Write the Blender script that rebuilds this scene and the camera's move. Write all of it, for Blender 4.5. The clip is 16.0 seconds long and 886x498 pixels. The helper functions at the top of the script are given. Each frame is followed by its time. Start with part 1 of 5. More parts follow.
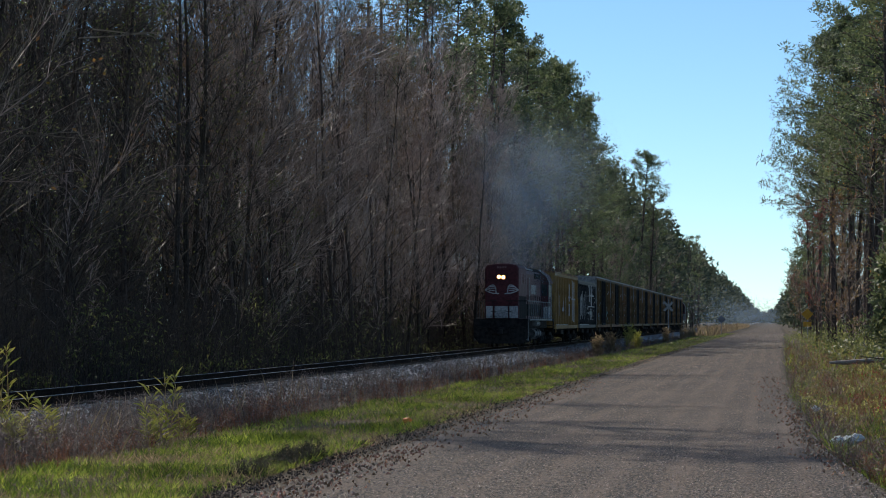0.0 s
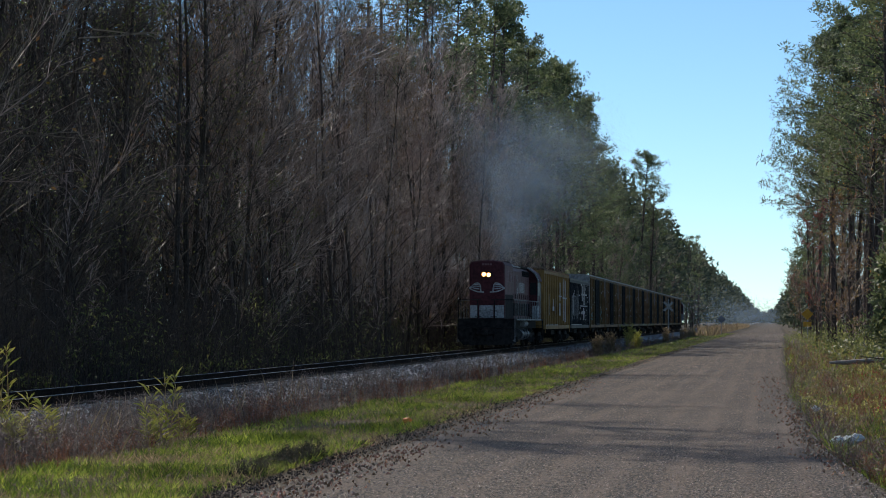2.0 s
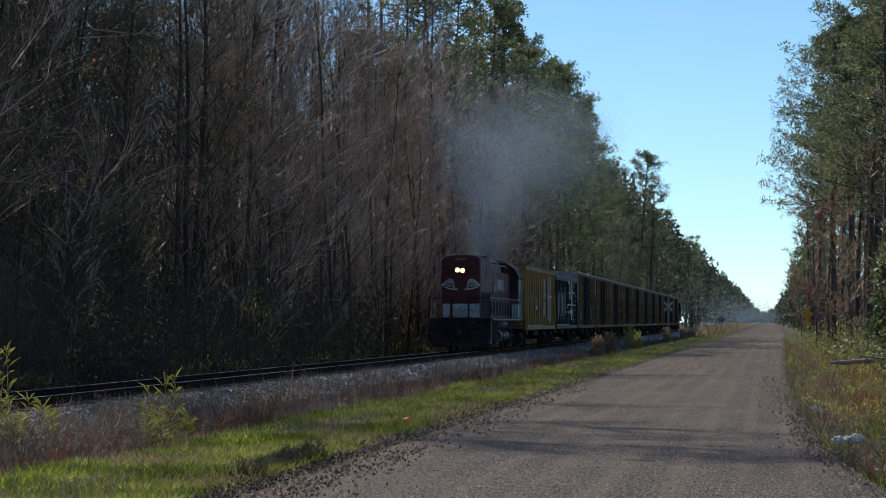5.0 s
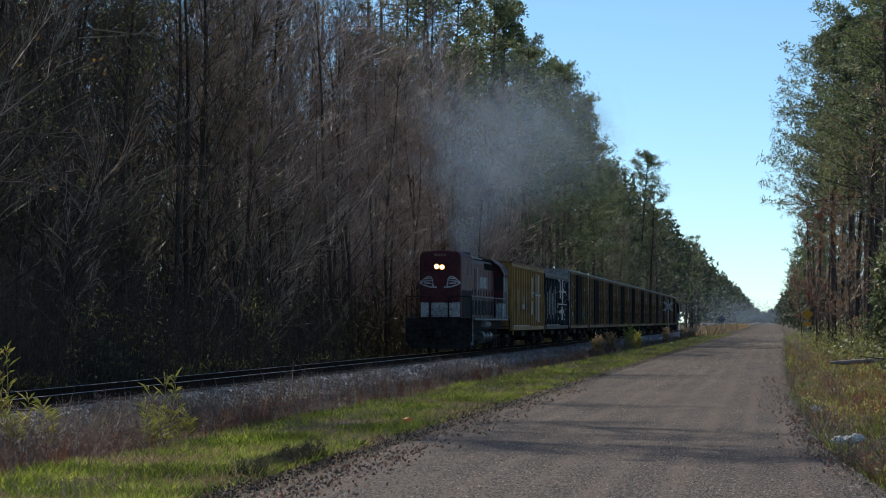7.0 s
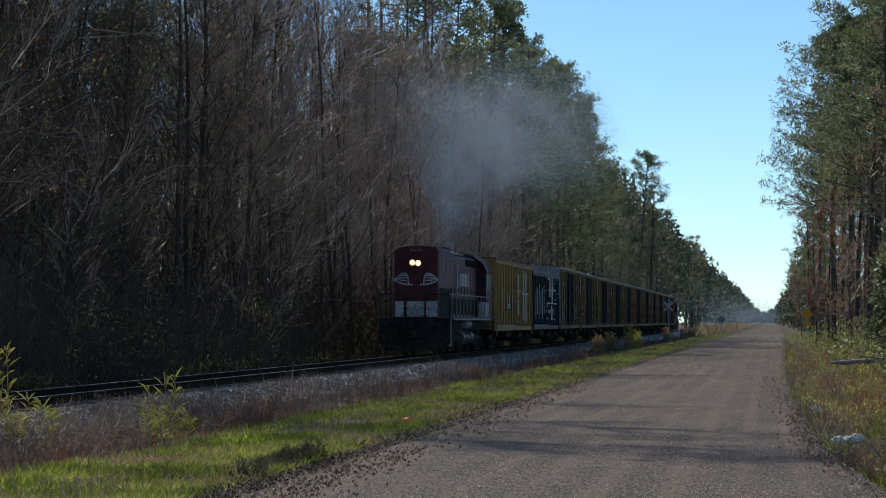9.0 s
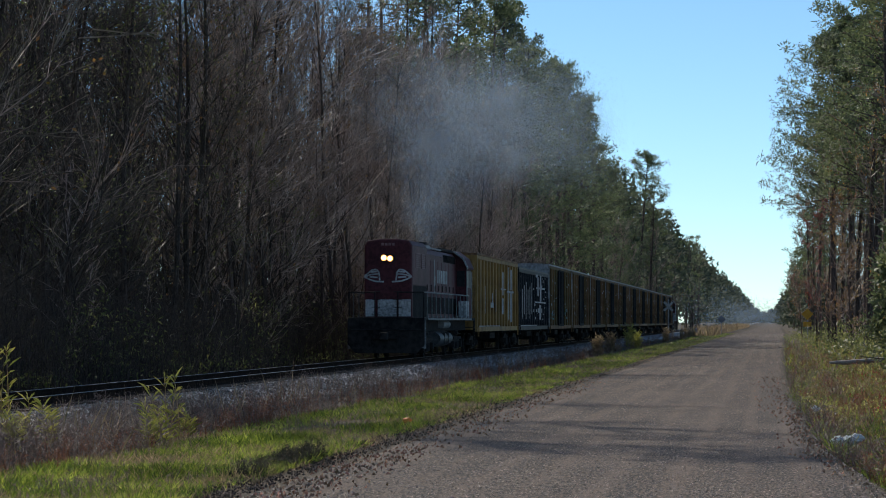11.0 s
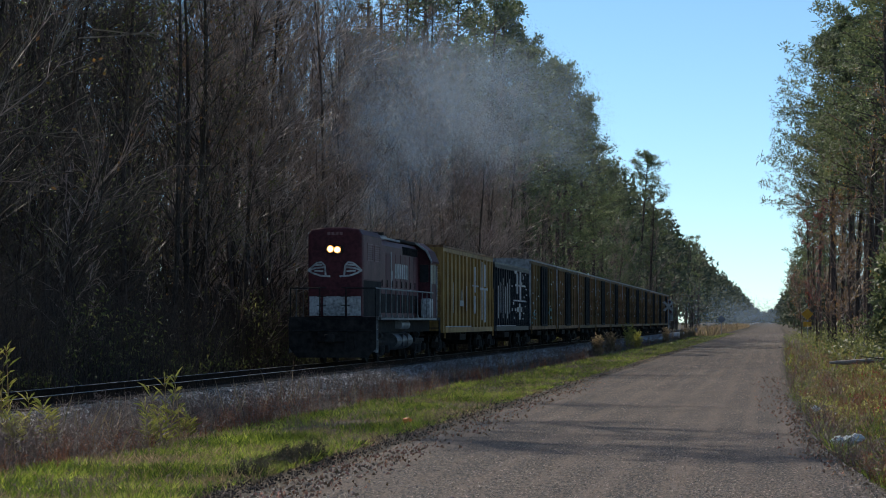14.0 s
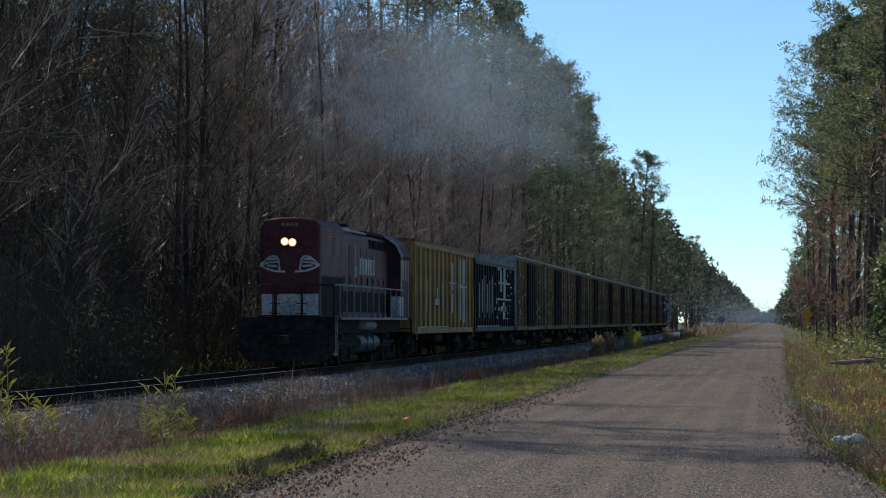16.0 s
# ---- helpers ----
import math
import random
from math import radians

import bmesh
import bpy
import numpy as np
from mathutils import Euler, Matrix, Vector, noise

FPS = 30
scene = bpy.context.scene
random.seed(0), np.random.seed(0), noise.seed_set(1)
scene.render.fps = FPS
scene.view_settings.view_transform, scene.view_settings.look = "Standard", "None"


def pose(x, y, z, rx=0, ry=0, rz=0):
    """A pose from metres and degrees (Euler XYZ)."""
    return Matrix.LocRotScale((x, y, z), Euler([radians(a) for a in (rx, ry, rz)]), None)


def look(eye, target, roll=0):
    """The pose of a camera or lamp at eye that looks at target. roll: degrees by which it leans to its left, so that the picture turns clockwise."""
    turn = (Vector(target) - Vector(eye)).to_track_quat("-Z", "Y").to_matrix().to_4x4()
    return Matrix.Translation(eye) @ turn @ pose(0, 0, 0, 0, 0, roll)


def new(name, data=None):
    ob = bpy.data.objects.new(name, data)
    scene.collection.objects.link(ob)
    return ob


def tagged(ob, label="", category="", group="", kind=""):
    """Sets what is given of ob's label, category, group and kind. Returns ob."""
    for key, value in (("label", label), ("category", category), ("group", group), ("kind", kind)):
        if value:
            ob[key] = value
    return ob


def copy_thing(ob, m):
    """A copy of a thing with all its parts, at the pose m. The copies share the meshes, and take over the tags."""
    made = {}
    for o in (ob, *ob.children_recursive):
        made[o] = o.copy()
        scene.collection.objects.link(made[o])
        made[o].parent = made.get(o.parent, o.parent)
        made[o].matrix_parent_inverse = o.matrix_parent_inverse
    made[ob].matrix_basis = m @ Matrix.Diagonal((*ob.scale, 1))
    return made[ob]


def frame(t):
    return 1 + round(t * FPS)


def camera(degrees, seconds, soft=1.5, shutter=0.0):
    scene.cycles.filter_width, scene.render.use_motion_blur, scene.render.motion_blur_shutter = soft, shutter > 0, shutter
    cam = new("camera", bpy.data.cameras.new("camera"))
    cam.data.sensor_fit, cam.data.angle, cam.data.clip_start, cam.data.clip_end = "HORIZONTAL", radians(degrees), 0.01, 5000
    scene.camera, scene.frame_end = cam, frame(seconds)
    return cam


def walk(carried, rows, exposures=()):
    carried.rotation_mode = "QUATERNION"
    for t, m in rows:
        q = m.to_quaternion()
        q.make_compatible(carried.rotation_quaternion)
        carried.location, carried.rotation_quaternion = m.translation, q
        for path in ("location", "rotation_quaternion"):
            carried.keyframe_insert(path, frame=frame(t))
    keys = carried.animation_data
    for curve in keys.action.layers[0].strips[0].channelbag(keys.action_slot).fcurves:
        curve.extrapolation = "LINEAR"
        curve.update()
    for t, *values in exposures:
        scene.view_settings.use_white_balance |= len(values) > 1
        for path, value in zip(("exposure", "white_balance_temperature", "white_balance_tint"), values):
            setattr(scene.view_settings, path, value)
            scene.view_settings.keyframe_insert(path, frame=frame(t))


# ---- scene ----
# Camera: a long lens on a tripod beside a gravel road, 1.9 m above it.
EYE_Z = 1.9
cam = camera(18.63, 16.0, soft=1.0)
CAM_POSE = pose(0, 0, EYE_Z, 91.534, 0, 6.87)
walk(cam, [(0.0, CAM_POSE), (16.0, CAM_POSE)], exposures=[(0.0, -0.14, 6160, 4), (16.0, -0.14, 6160, 4)])

# Light: a clear winter sky, the sun low beyond the woods on the far side of the track.
SUN_AZ, SUN_EL = -43.0, 42.0
world = bpy.data.worlds.new("sky")
scene.world = world
world.use_nodes = True
wn = world.node_tree.nodes
sky = wn.new("ShaderNodeTexSky")
sky.sky_type = "NISHITA"
sky.sun_disc = False
sky.sun_elevation = radians(SUN_EL)
sky.sun_rotation = radians(SUN_AZ)
sky.altitude = 2500
sky.air_density, sky.dust_density, sky.ozone_density = 0.9, 0.0, 5.0
wn["Background"].inputs["Strength"].default_value = 0.15
cool = wn.new("ShaderNodeMix")                      # the clear, cold blue of a winter sky
cool.data_type, cool.blend_type = "RGBA", "MULTIPLY"
cool.inputs["Factor"].default_value = 1.0
cool.inputs[7].default_value = (1.0, 1.0, 0.925, 1)
world.node_tree.links.new(sky.outputs[0], cool.inputs[6])
world.node_tree.links.new(cool.outputs[2], wn["Background"].inputs["Color"])
sun_dir = Vector((math.sin(radians(SUN_AZ)) * math.cos(radians(SUN_EL)), math.cos(radians(SUN_AZ)) * math.cos(radians(SUN_EL)), math.sin(radians(SUN_EL))))
sun = new("sun", bpy.data.lights.new("sun", "SUN"))
sun.data.energy, sun.data.angle, sun.data.color = 5.0, radians(0.55), (1.0, 0.89, 0.75)
sun.matrix_world = look(sun_dir * 100, (0, 0, 0))


# ---- materials ----
def material(name, low, high, scale=4.0, rough=0.85, bump=0.0, metal=0.0, fine=8.0, spec=0.3, translucent=0.0, per="", stretch=(1, 1, 1), vary=0.25, mid=None, tight=0.11, grain=0.55):
    """Two scales of noise between two colours, with relief; per: 'island' or 'object' varies whole pieces."""
    m = bpy.data.materials.new(name)
    m.use_nodes = True
    n, l = m.node_tree.nodes, m.node_tree.links
    b = n["Principled BSDF"]
    co, mp = n.new("ShaderNodeTexCoord"), n.new("ShaderNodeMapping")
    mp.inputs["Scale"].default_value = stretch
    l.new(co.outputs["Object"], mp.inputs["Vector"])
    big, small = n.new("ShaderNodeTexNoise"), n.new("ShaderNodeTexNoise")
    big.inputs["Scale"].default_value, small.inputs["Scale"].default_value = scale, scale * fine
    big.inputs["Detail"].default_value, small.inputs["Detail"].default_value = 3, 4
    for t in (big, small):
        l.new(mp.outputs[0], t.inputs["Vector"])
    mix = n.new("ShaderNodeMath")
    mix.operation = "MULTIPLY_ADD"
    l.new(small.outputs["Fac"], mix.inputs[0])
    mix.inputs[1].default_value = grain
    half = n.new("ShaderNodeMath")
    half.operation = "MULTIPLY"
    half.inputs[1].default_value = 1 - grain
    l.new(big.outputs["Fac"], half.inputs[0])
    l.new(half.outputs[0], mix.inputs[2])
    ramp = n.new("ShaderNodeValToRGB")
    ramp.color_ramp.elements[0].position, ramp.color_ramp.elements[1].position = 0.5 - tight, 0.5 + tight
    ramp.color_ramp.elements[0].color, ramp.color_ramp.elements[1].color = (*low, 1), (*high, 1)
    if mid:
        e = ramp.color_ramp.elements.new(0.5)
        e.color = (*mid, 1)
    l.new(mix.outputs[0], ramp.inputs[0])
    out = ramp.outputs[0]
    if per:
        if per == "island":
            src = n.new("ShaderNodeNewGeometry").outputs["Random Per Island"]
        else:
            src = n.new("ShaderNodeObjectInfo").outputs["Random"]
        hsv = n.new("ShaderNodeHueSaturation")
        rng = n.new("ShaderNodeMapRange")
        rng.inputs["To Min"].default_value, rng.inputs["To Max"].default_value = 1 - vary, 1 + vary
        l.new(src, rng.inputs["Value"])
        l.new(rng.outputs[0], hsv.inputs["Value"])
        hue = n.new("ShaderNodeMapRange")
        hue.inputs["To Min"].default_value, hue.inputs["To Max"].default_value = 0.5 + 0.05 * vary, 0.5 - 0.05 * vary
        l.new(src, hue.inputs["Value"])
        l.new(hue.outputs[0], hsv.inputs["Hue"])
        l.new(out, hsv.inputs["Color"])
        out = hsv.outputs[0]
    l.new(out, b.inputs["Base Color"])
    b.inputs["Roughness"].default_value, b.inputs["Metallic"].default_value = rough, metal
    b.inputs["Specular IOR Level"].default_value = spec
    if bump:
        bp = n.new("ShaderNodeBump")
        bp.inputs["Strength"].default_value, bp.inputs["Distance"].default_value = 0.8, bump
        l.new(mix.outputs[0], bp.inputs["Height"])
        l.new(bp.outputs[0], b.inputs["Normal"])
    if translucent:
        tr, ms = n.new("ShaderNodeBsdfTranslucent"), n.new("ShaderNodeMixShader")
        l.new(out, tr.inputs["Color"])
        ms.inputs[0].default_value = translucent
        l.new(b.outputs[0], ms.inputs[1])
        l.new(tr.outputs[0], ms.inputs[2])
        l.new(ms.outputs[0], n["Material Output"].inputs["Surface"])
    return m


def glow(name, colour, strength):
    m = bpy.data.materials.new(name)
    m.use_nodes = True
    b = m.node_tree.nodes["Principled BSDF"]
    b.inputs["Base Color"].default_value = (*colour, 1)
    b.inputs["Emission Color"].default_value = (*colour, 1)
    b.inputs["Emission Strength"].default_value = strength
    return m


M_ROAD = material("gravel_road", (0.014, 0.0095, 0.007), (0.126, 0.088, 0.066), 1.0, 0.9, 0.03, fine=34, stretch=(1, 0.16, 1), tight=0.08, grain=0.8)


def add_ruts(m):
    """Paler, finer wheel tracks that run along the road, over the gravel's own colour."""
    n, l = m.node_tree.nodes, m.node_tree.links
    b = n["Principled BSDF"]
    src = b.inputs["Base Color"].links[0].from_socket
    co, wav, nz, rng, mix = (n.new("ShaderNode" + k) for k in ("TexCoord", "TexWave", "TexNoise", "MapRange", "Mix"))
    wav.bands_direction, wav.wave_profile = "X", "SIN"
    wav.inputs["Scale"].default_value, wav.inputs["Distortion"].default_value = 0.42, 3.4
    wav.inputs["Detail"].default_value, wav.inputs["Detail Scale"].default_value = 4, 0.7
    mp = n.new("ShaderNodeMapping")
    mp.inputs["Scale"].default_value = (1, 0.055, 1)
    l.new(co.outputs["Object"], mp.inputs["Vector"])
    l.new(mp.outputs[0], wav.inputs["Vector"])
    l.new(mp.outputs[0], nz.inputs["Vector"])
    nz.inputs["Scale"].default_value, nz.inputs["Detail"].default_value = 1.3, 5
    mul = n.new("ShaderNodeMath")
    mul.operation = "MULTIPLY"
    l.new(wav.outputs["Fac"], mul.inputs[0])
    l.new(nz.outputs["Fac"], mul.inputs[1])
    l.new(mul.outputs[0], rng.inputs["Value"])
    rng.inputs["From Min"].default_value, rng.inputs["From Max"].default_value = 0.25, 0.52
    rng.inputs["To Max"].default_value = 0.42
    mix.data_type = "RGBA"
    l.new(rng.outputs[0], mix.inputs["Factor"])
    l.new(src, mix.inputs[6])
    mix.inputs[7].default_value = (0.145, 0.099, 0.073, 1)
    l.new(mix.outputs[2], b.inputs["Base Color"])


add_ruts(M_ROAD)
M_EARTH = material("leaf_litter", (0.025, 0.018, 0.012), (0.10, 0.07, 0.042), 0.6, 0.95, 0.03, fine=25)
M_BALLAST = material("ballast", (0.075, 0.069, 0.066), (0.31, 0.29, 0.27), 1.2, 0.75, 0.04, fine=14, per="island", vary=0.5, spec=0.5)
M_STEEL = material("worn_steel", (0.18, 0.15, 0.13), (0.36, 0.32, 0.29), 3, 0.5, 0, 0.8)
M_RUST = material("rail_rust", (0.012, 0.008, 0.006), (0.04, 0.026, 0.018), 5, 0.95, 0.002, spec=0.03)
M_TIE = material("creosoted_wood", (0.016, 0.013, 0.011), (0.06, 0.048, 0.04), 2, 0.9, 0.01, stretch=(1, 8, 8), per="object")
M_BARK = material("grey_bark", (0.022, 0.016, 0.012), (0.105, 0.078, 0.06), 1.5, 0.95, 0.02, stretch=(3, 3, 0.6), per="object", vary=0.35)
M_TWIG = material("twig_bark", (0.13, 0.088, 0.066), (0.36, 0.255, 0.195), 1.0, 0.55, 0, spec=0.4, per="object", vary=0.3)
# twig bark again, with shade, then sunlight, put into its colour
M_SHADETWIG = material("shaded_twig_bark", (0.035, 0.026, 0.02), (0.13, 0.098, 0.075), 1.0, 0.7, 0, spec=0.3, per="object", vary=0.35)
M_SUNTWIG = material("sunlit_twig_bark", (0.29, 0.20, 0.155), (0.60, 0.44, 0.345), 1.0, 0.5, 0, spec=0.5, per="object", vary=0.25)
M_PINEBARK = material("pine_bark", (0.03, 0.023, 0.019), (0.13, 0.095, 0.078), 1.8, 0.95, 0.03, stretch=(3, 3, 0.7), per="object")
M_NEEDLE = material("pine_needles", (0.05, 0.075, 0.038), (0.20, 0.222, 0.095), 0.5, 0.55, 0, spec=0.4, translucent=0.45, per="island", vary=0.4)
M_LEAF = material("autumn_leaves", (0.13, 0.06, 0.02), (0.34, 0.21, 0.06), 0.7, 0.6, 0, translucent=0.45, per="island", vary=0.45)
M_SHRUB = material("shrub_leaves", (0.055, 0.075, 0.024), (0.24, 0.235, 0.075), 0.7, 0.45, 0, translucent=0.55, per="island", vary=0.45)
M_GRASS = material("grass", (0.075, 0.105, 0.016), (0.37, 0.44, 0.075), 0.5, 0.3, 0, spec=0.6, translucent=0.6, per="island", vary=0.7, mid=(0.175, 0.235, 0.036), grain=0.4)
M_STRAW = material("dry_stalks", (0.19, 0.14, 0.085), (0.46, 0.35, 0.21), 0.6, 0.5, 0, translucent=0.55, per="island", vary=0.4)
# near-black leaf colour that holds the shade beneath the trees
M_BRUSH = material("shaded_undergrowth", (0.012, 0.013, 0.006), (0.05, 0.042, 0.02), 0.5, 0.7, 0, translucent=0.2, per="island", vary=0.5)
M_RUSSET = material("russet_weeds", (0.14, 0.06, 0.034), (0.36, 0.17, 0.09), 0.6, 0.6, 0, translucent=0.55, per="island", vary=0.45)
M_REDLEAF = material("red_leaves", (0.16, 0.025, 0.02), (0.34, 0.08, 0.05), 0.6, 0.6, 0, translucent=0.45, per="island", vary=0.4)
M_CANE = material("yellow_green_leaves", (0.26, 0.26, 0.055), (0.55, 0.50, 0.14), 0.8, 0.45, 0, translucent=0.5, per="island", vary=0.35)
M_FARWOOD = material("distant_foliage", (0.03, 0.045, 0.025), (0.10, 0.105, 0.06), 0.02, 0.8, 0, translucent=0.2, per="island", vary=0.4)
M_DIRT = material("dark_soil", (0.028, 0.021, 0.016), (0.13, 0.098, 0.076), 2.0, 0.95, 0.01, per="island", vary=0.5)
M_DEADWEED = material("dead_weed_stems", (0.085, 0.055, 0.046), (0.25, 0.175, 0.145), 0.5, 0.5, 0, translucent=0.3, spec=0.4, per="island", vary=0.5)
M_PEBBLE = material("road_pebbles", (0.06, 0.043, 0.033), (0.34, 0.25, 0.195), 14.0, 0.6, 0, per="island", vary=0.5, spec=0.35)
M_GRAVEL = material("loose_gravel", (0.16, 0.135, 0.115), (0.52, 0.46, 0.41), 4.0, 0.7, 0, per="island", vary=0.5)
M_FALLEN = material("fallen_leaves", (0.16, 0.075, 0.04), (0.42, 0.24, 0.14), 2.0, 0.5, 0, per="island", vary=0.45)
M_PLASTIC = material("white_plastic", (0.62, 0.62, 0.62), (0.85, 0.85, 0.84), 6.0, 0.3, 0.004, translucent=0.3)
M_SIGN = material("yellow_sign_paint", (0.50, 0.24, 0.02), (0.62, 0.32, 0.03), 3.0, 0.4, 0)
M_ORANGE = material("orange_sheet", (0.6, 0.14, 0.03), (0.75, 0.22, 0.05), 4.0, 0.5, 0)
M_DEADWOOD = material("grey_deadwood", (0.16, 0.14, 0.12), (0.38, 0.34, 0.30), 2.0, 0.9, 0.01, stretch=(0.6, 4, 4))


# ---- building helpers ----
def mesh_object(name, verts, faces, mat, parent=None, label="", smooth=False):
    me = bpy.data.meshes.new(name)
    me.from_pydata(verts, [], faces)
    me.materials.append(mat)
    if smooth:
        me.shade_smooth()
    ob = new(name, me)
    ob.parent = parent
    return tagged(ob, label)


def part(name, bm, mat, parent=None, label="", smooth=False):
    """One bmesh as one mesh object under a thing or a part."""
    me = bpy.data.meshes.new(name)
    bm.normal_update()
    bm.to_mesh(me)
    bm.free()
    me.materials.append(mat)
    if smooth:
        me.shade_smooth()
    ob = new(name, me)
    ob.parent = parent
    return tagged(ob, label)


def empty(name, m, label="", category="", group="", kind=""):
    ob = new(name)
    ob.empty_display_size = 0.2
    ob.matrix_basis = m
    return tagged(ob, label, category, group, kind)


def box(bm, lo, hi, bevel=0.0):
    """An upright box between two corners, with its edges bevelled."""
    lo, hi = Vector(lo), Vector(hi)
    geo = bmesh.ops.create_cube(bm, size=1.0, matrix=Matrix.Translation((lo + hi) / 2) @ Matrix.Diagonal((*(hi - lo), 1)))
    if bevel:
        edges = list({e for v in geo["verts"] for e in v.link_edges})
        bmesh.ops.bevel(bm, geom=edges, offset=bevel, segments=2, affect="EDGES", profile=0.5)


def prism(bm, outline, axis, a, b):
    """An outline of (u, v) pairs pushed along an axis from a to b."""
    rings = []
    for d in (a, b):
        rings.append([bm.verts.new((d, u, v) if axis == "x" else (u, d, v) if axis == "y" else (u, v, d)) for u, v in outline])
    n = len(outline)
    bm.faces.new(rings[0])
    bm.faces.new(rings[1][::-1])
    for i in range(n):
        bm.faces.new((rings[0][i], rings[1][i], rings[1][(i + 1) % n], rings[0][(i + 1) % n]))
    bmesh.ops.recalc_face_normals(bm, faces=bm.faces[:])


def drum(bm, centre, radius, length, axis="x", sides=20):
    turn = {"x": Matrix.Rotation(radians(90), 4, "Y"), "y": Matrix.Rotation(radians(90), 4, "X"), "z": Matrix()}[axis]
    bmesh.ops.create_cone(bm, cap_ends=True, segments=sides, radius1=radius, radius2=radius, depth=length, matrix=Matrix.Translation(centre) @ turn)


def rod(bm, a, b, radius, sides=6):
    a, b = Vector(a), Vector(b)
    d = b - a
    bmesh.ops.create_cone(bm, cap_ends=True, segments=sides, radius1=radius, radius2=radius, depth=d.length,
                          matrix=Matrix.Translation((a + b) / 2) @ d.to_track_quat("Z", "Y").to_matrix().to_4x4())


class Tubes:
    """Gathers tapered tubes and flat leaves into plain vertex and face lists."""

    def __init__(self):
        self.v, self.f = [], []

    def tube(self, points, radii, sides):
        base = len(self.v)
        for i, p in enumerate(points):
            d = (points[min(i + 1, len(points) - 1)] - points[max(i - 1, 0)]).normalized()
            s = d.orthogonal().normalized()
            t = d.cross(s)
            for k in range(sides):
                a = 2 * math.pi * k / sides
                self.v.append(tuple(p + (s * math.cos(a) + t * math.sin(a)) * radii[i]))
        for i in range(len(points) - 1):
            for k in range(sides):
                a, b = base + i * sides + k, base + i * sides + (k + 1) % sides
                self.f.append((a, b, b + sides, a + sides))

    def spike(self, a, b, radius):
        """A thin three-sided twig that runs out to a point."""
        base = len(self.v)
        d = b - a
        s = d.orthogonal().normalized() * radius
        t = d.normalized().cross(s)
        self.v += [tuple(a + s), tuple(a - s * 0.5 + t * 0.87), tuple(a - s * 0.5 - t * 0.87), tuple(b)]
        self.f += [(base, base + 1, base + 3), (base + 1, base + 2, base + 3), (base + 2, base, base + 3)]

    def blade(self, root, tip, width, side=None, bend=0.0):
        """A leaf or needle tuft: a folded sliver, widest below its middle."""
        base = len(self.v)
        d = tip - root
        s = (side or d.orthogonal()).normalized() * width * 0.5
        m = root + d * 0.45 + Vector((0, 0, bend))
        self.v += [tuple(root), tuple(m + s), tuple(tip), tuple(m - s)]
        self.f += [(base, base + 1, base + 2), (base, base + 2, base + 3)]


def rand_dir(rng, up=0.0):
    d = Vector((rng.gauss(0, 1), rng.gauss(0, 1), rng.gauss(0, 1) + up))
    return d.normalized()


def crooked(rng, start, direction, length, steps, wobble, lift):
    pts, p, d = [start.copy()], start.copy(), direction.normalized()
    for _ in range(steps):
        d = (d + rand_dir(rng) * wobble + Vector((0, 0, lift))).normalized()
        p = p + d * (length / steps)
        pts.append(p.copy())
    return pts


def bare_tree(seed, height, detail, leafy):
    """Trunk and crown of a leafless broadleaf tree; returns two Tubes and leaves."""
    rng = random.Random(seed)
    trunk, twigs, leaves = Tubes(), Tubes(), Tubes()
    r0 = height * rng.uniform(0.0045, 0.0078)
    steps = 9
    axis = crooked(rng, Vector((0, 0, -0.3)), Vector((rng.uniform(-.05, .05), rng.uniform(-.05, .05), 1)), height, steps, 0.06, 0.05)
    trunk.tube(axis, [r0 * (1.15 if i == 0 else (1 - i / steps) ** 0.8 + 0.05) for i in range(steps + 1)], 7 if detail > 1 else 5)
    limbs = (10, 20, 31)[detail]
    for k in range(limbs):
        f = rng.uniform(0.08, 0.97)
        i = min(int(f * steps), steps - 1)
        start = axis[i].lerp(axis[i + 1], f * steps - i)
        a = rng.uniform(0, 2 * math.pi)
        out = rng.uniform(0.5, 1.2)
        d = Vector((math.cos(a) * out, math.sin(a) * out, rng.uniform(0.5, 1.3)))
        length = height * rng.uniform(0.14, 0.30) * (1.1 - 0.6 * f)
        limb = crooked(rng, start, d, length, 5, 0.17, 0.06)
        lr = max(r0 * (1 - f) * 0.42, 0.022)
        (trunk if detail > 1 else twigs).tube(limb, [lr * (1 - j / 6) for j in range(6)], 4 if detail > 1 else 3)
        for j in range((4, 7, 9)[detail]):
            g = rng.uniform(0.2, 1)
            q = min(int(g * 5), 4)
            s2 = limb[q].lerp(limb[q + 1], g * 5 - q)
            d2 = (limb[q + 1] - limb[q]).normalized() + rand_dir(rng, 0.35) * 0.8
            l2 = length * rng.uniform(0.25, 0.55)
            br = crooked(rng, s2, d2, l2, 3, 0.2, 0.05)
            if detail > 1:
                twigs.tube(br, [0.016, 0.012, 0.009, 0.004], 3)
            else:
                twigs.spike(br[0], br[3], 0.02)
            for w in range((3, 5, 6)[detail]):
                h = rng.uniform(0.15, 1)
                q2 = min(int(h * 3), 2)
                s3 = br[q2].lerp(br[q2 + 1], h * 3 - q2)
                d3 = (br[q2 + 1] - br[q2]).normalized() + rand_dir(rng, 0.3) * 0.85
                tip = s3 + d3.normalized() * l2 * rng.uniform(0.35, 0.75)
                twigs.spike(s3, tip, 0.0075 if detail > 1 else 0.012)
                if rng.random() < leafy:
                    for _ in range(2):
                        c = s3.lerp(tip, rng.random())
                        leaves.blade(c, c + rand_dir(rng, -0.6) * rng.uniform(0.07, 0.14), 0.07)
    return trunk, twigs, leaves


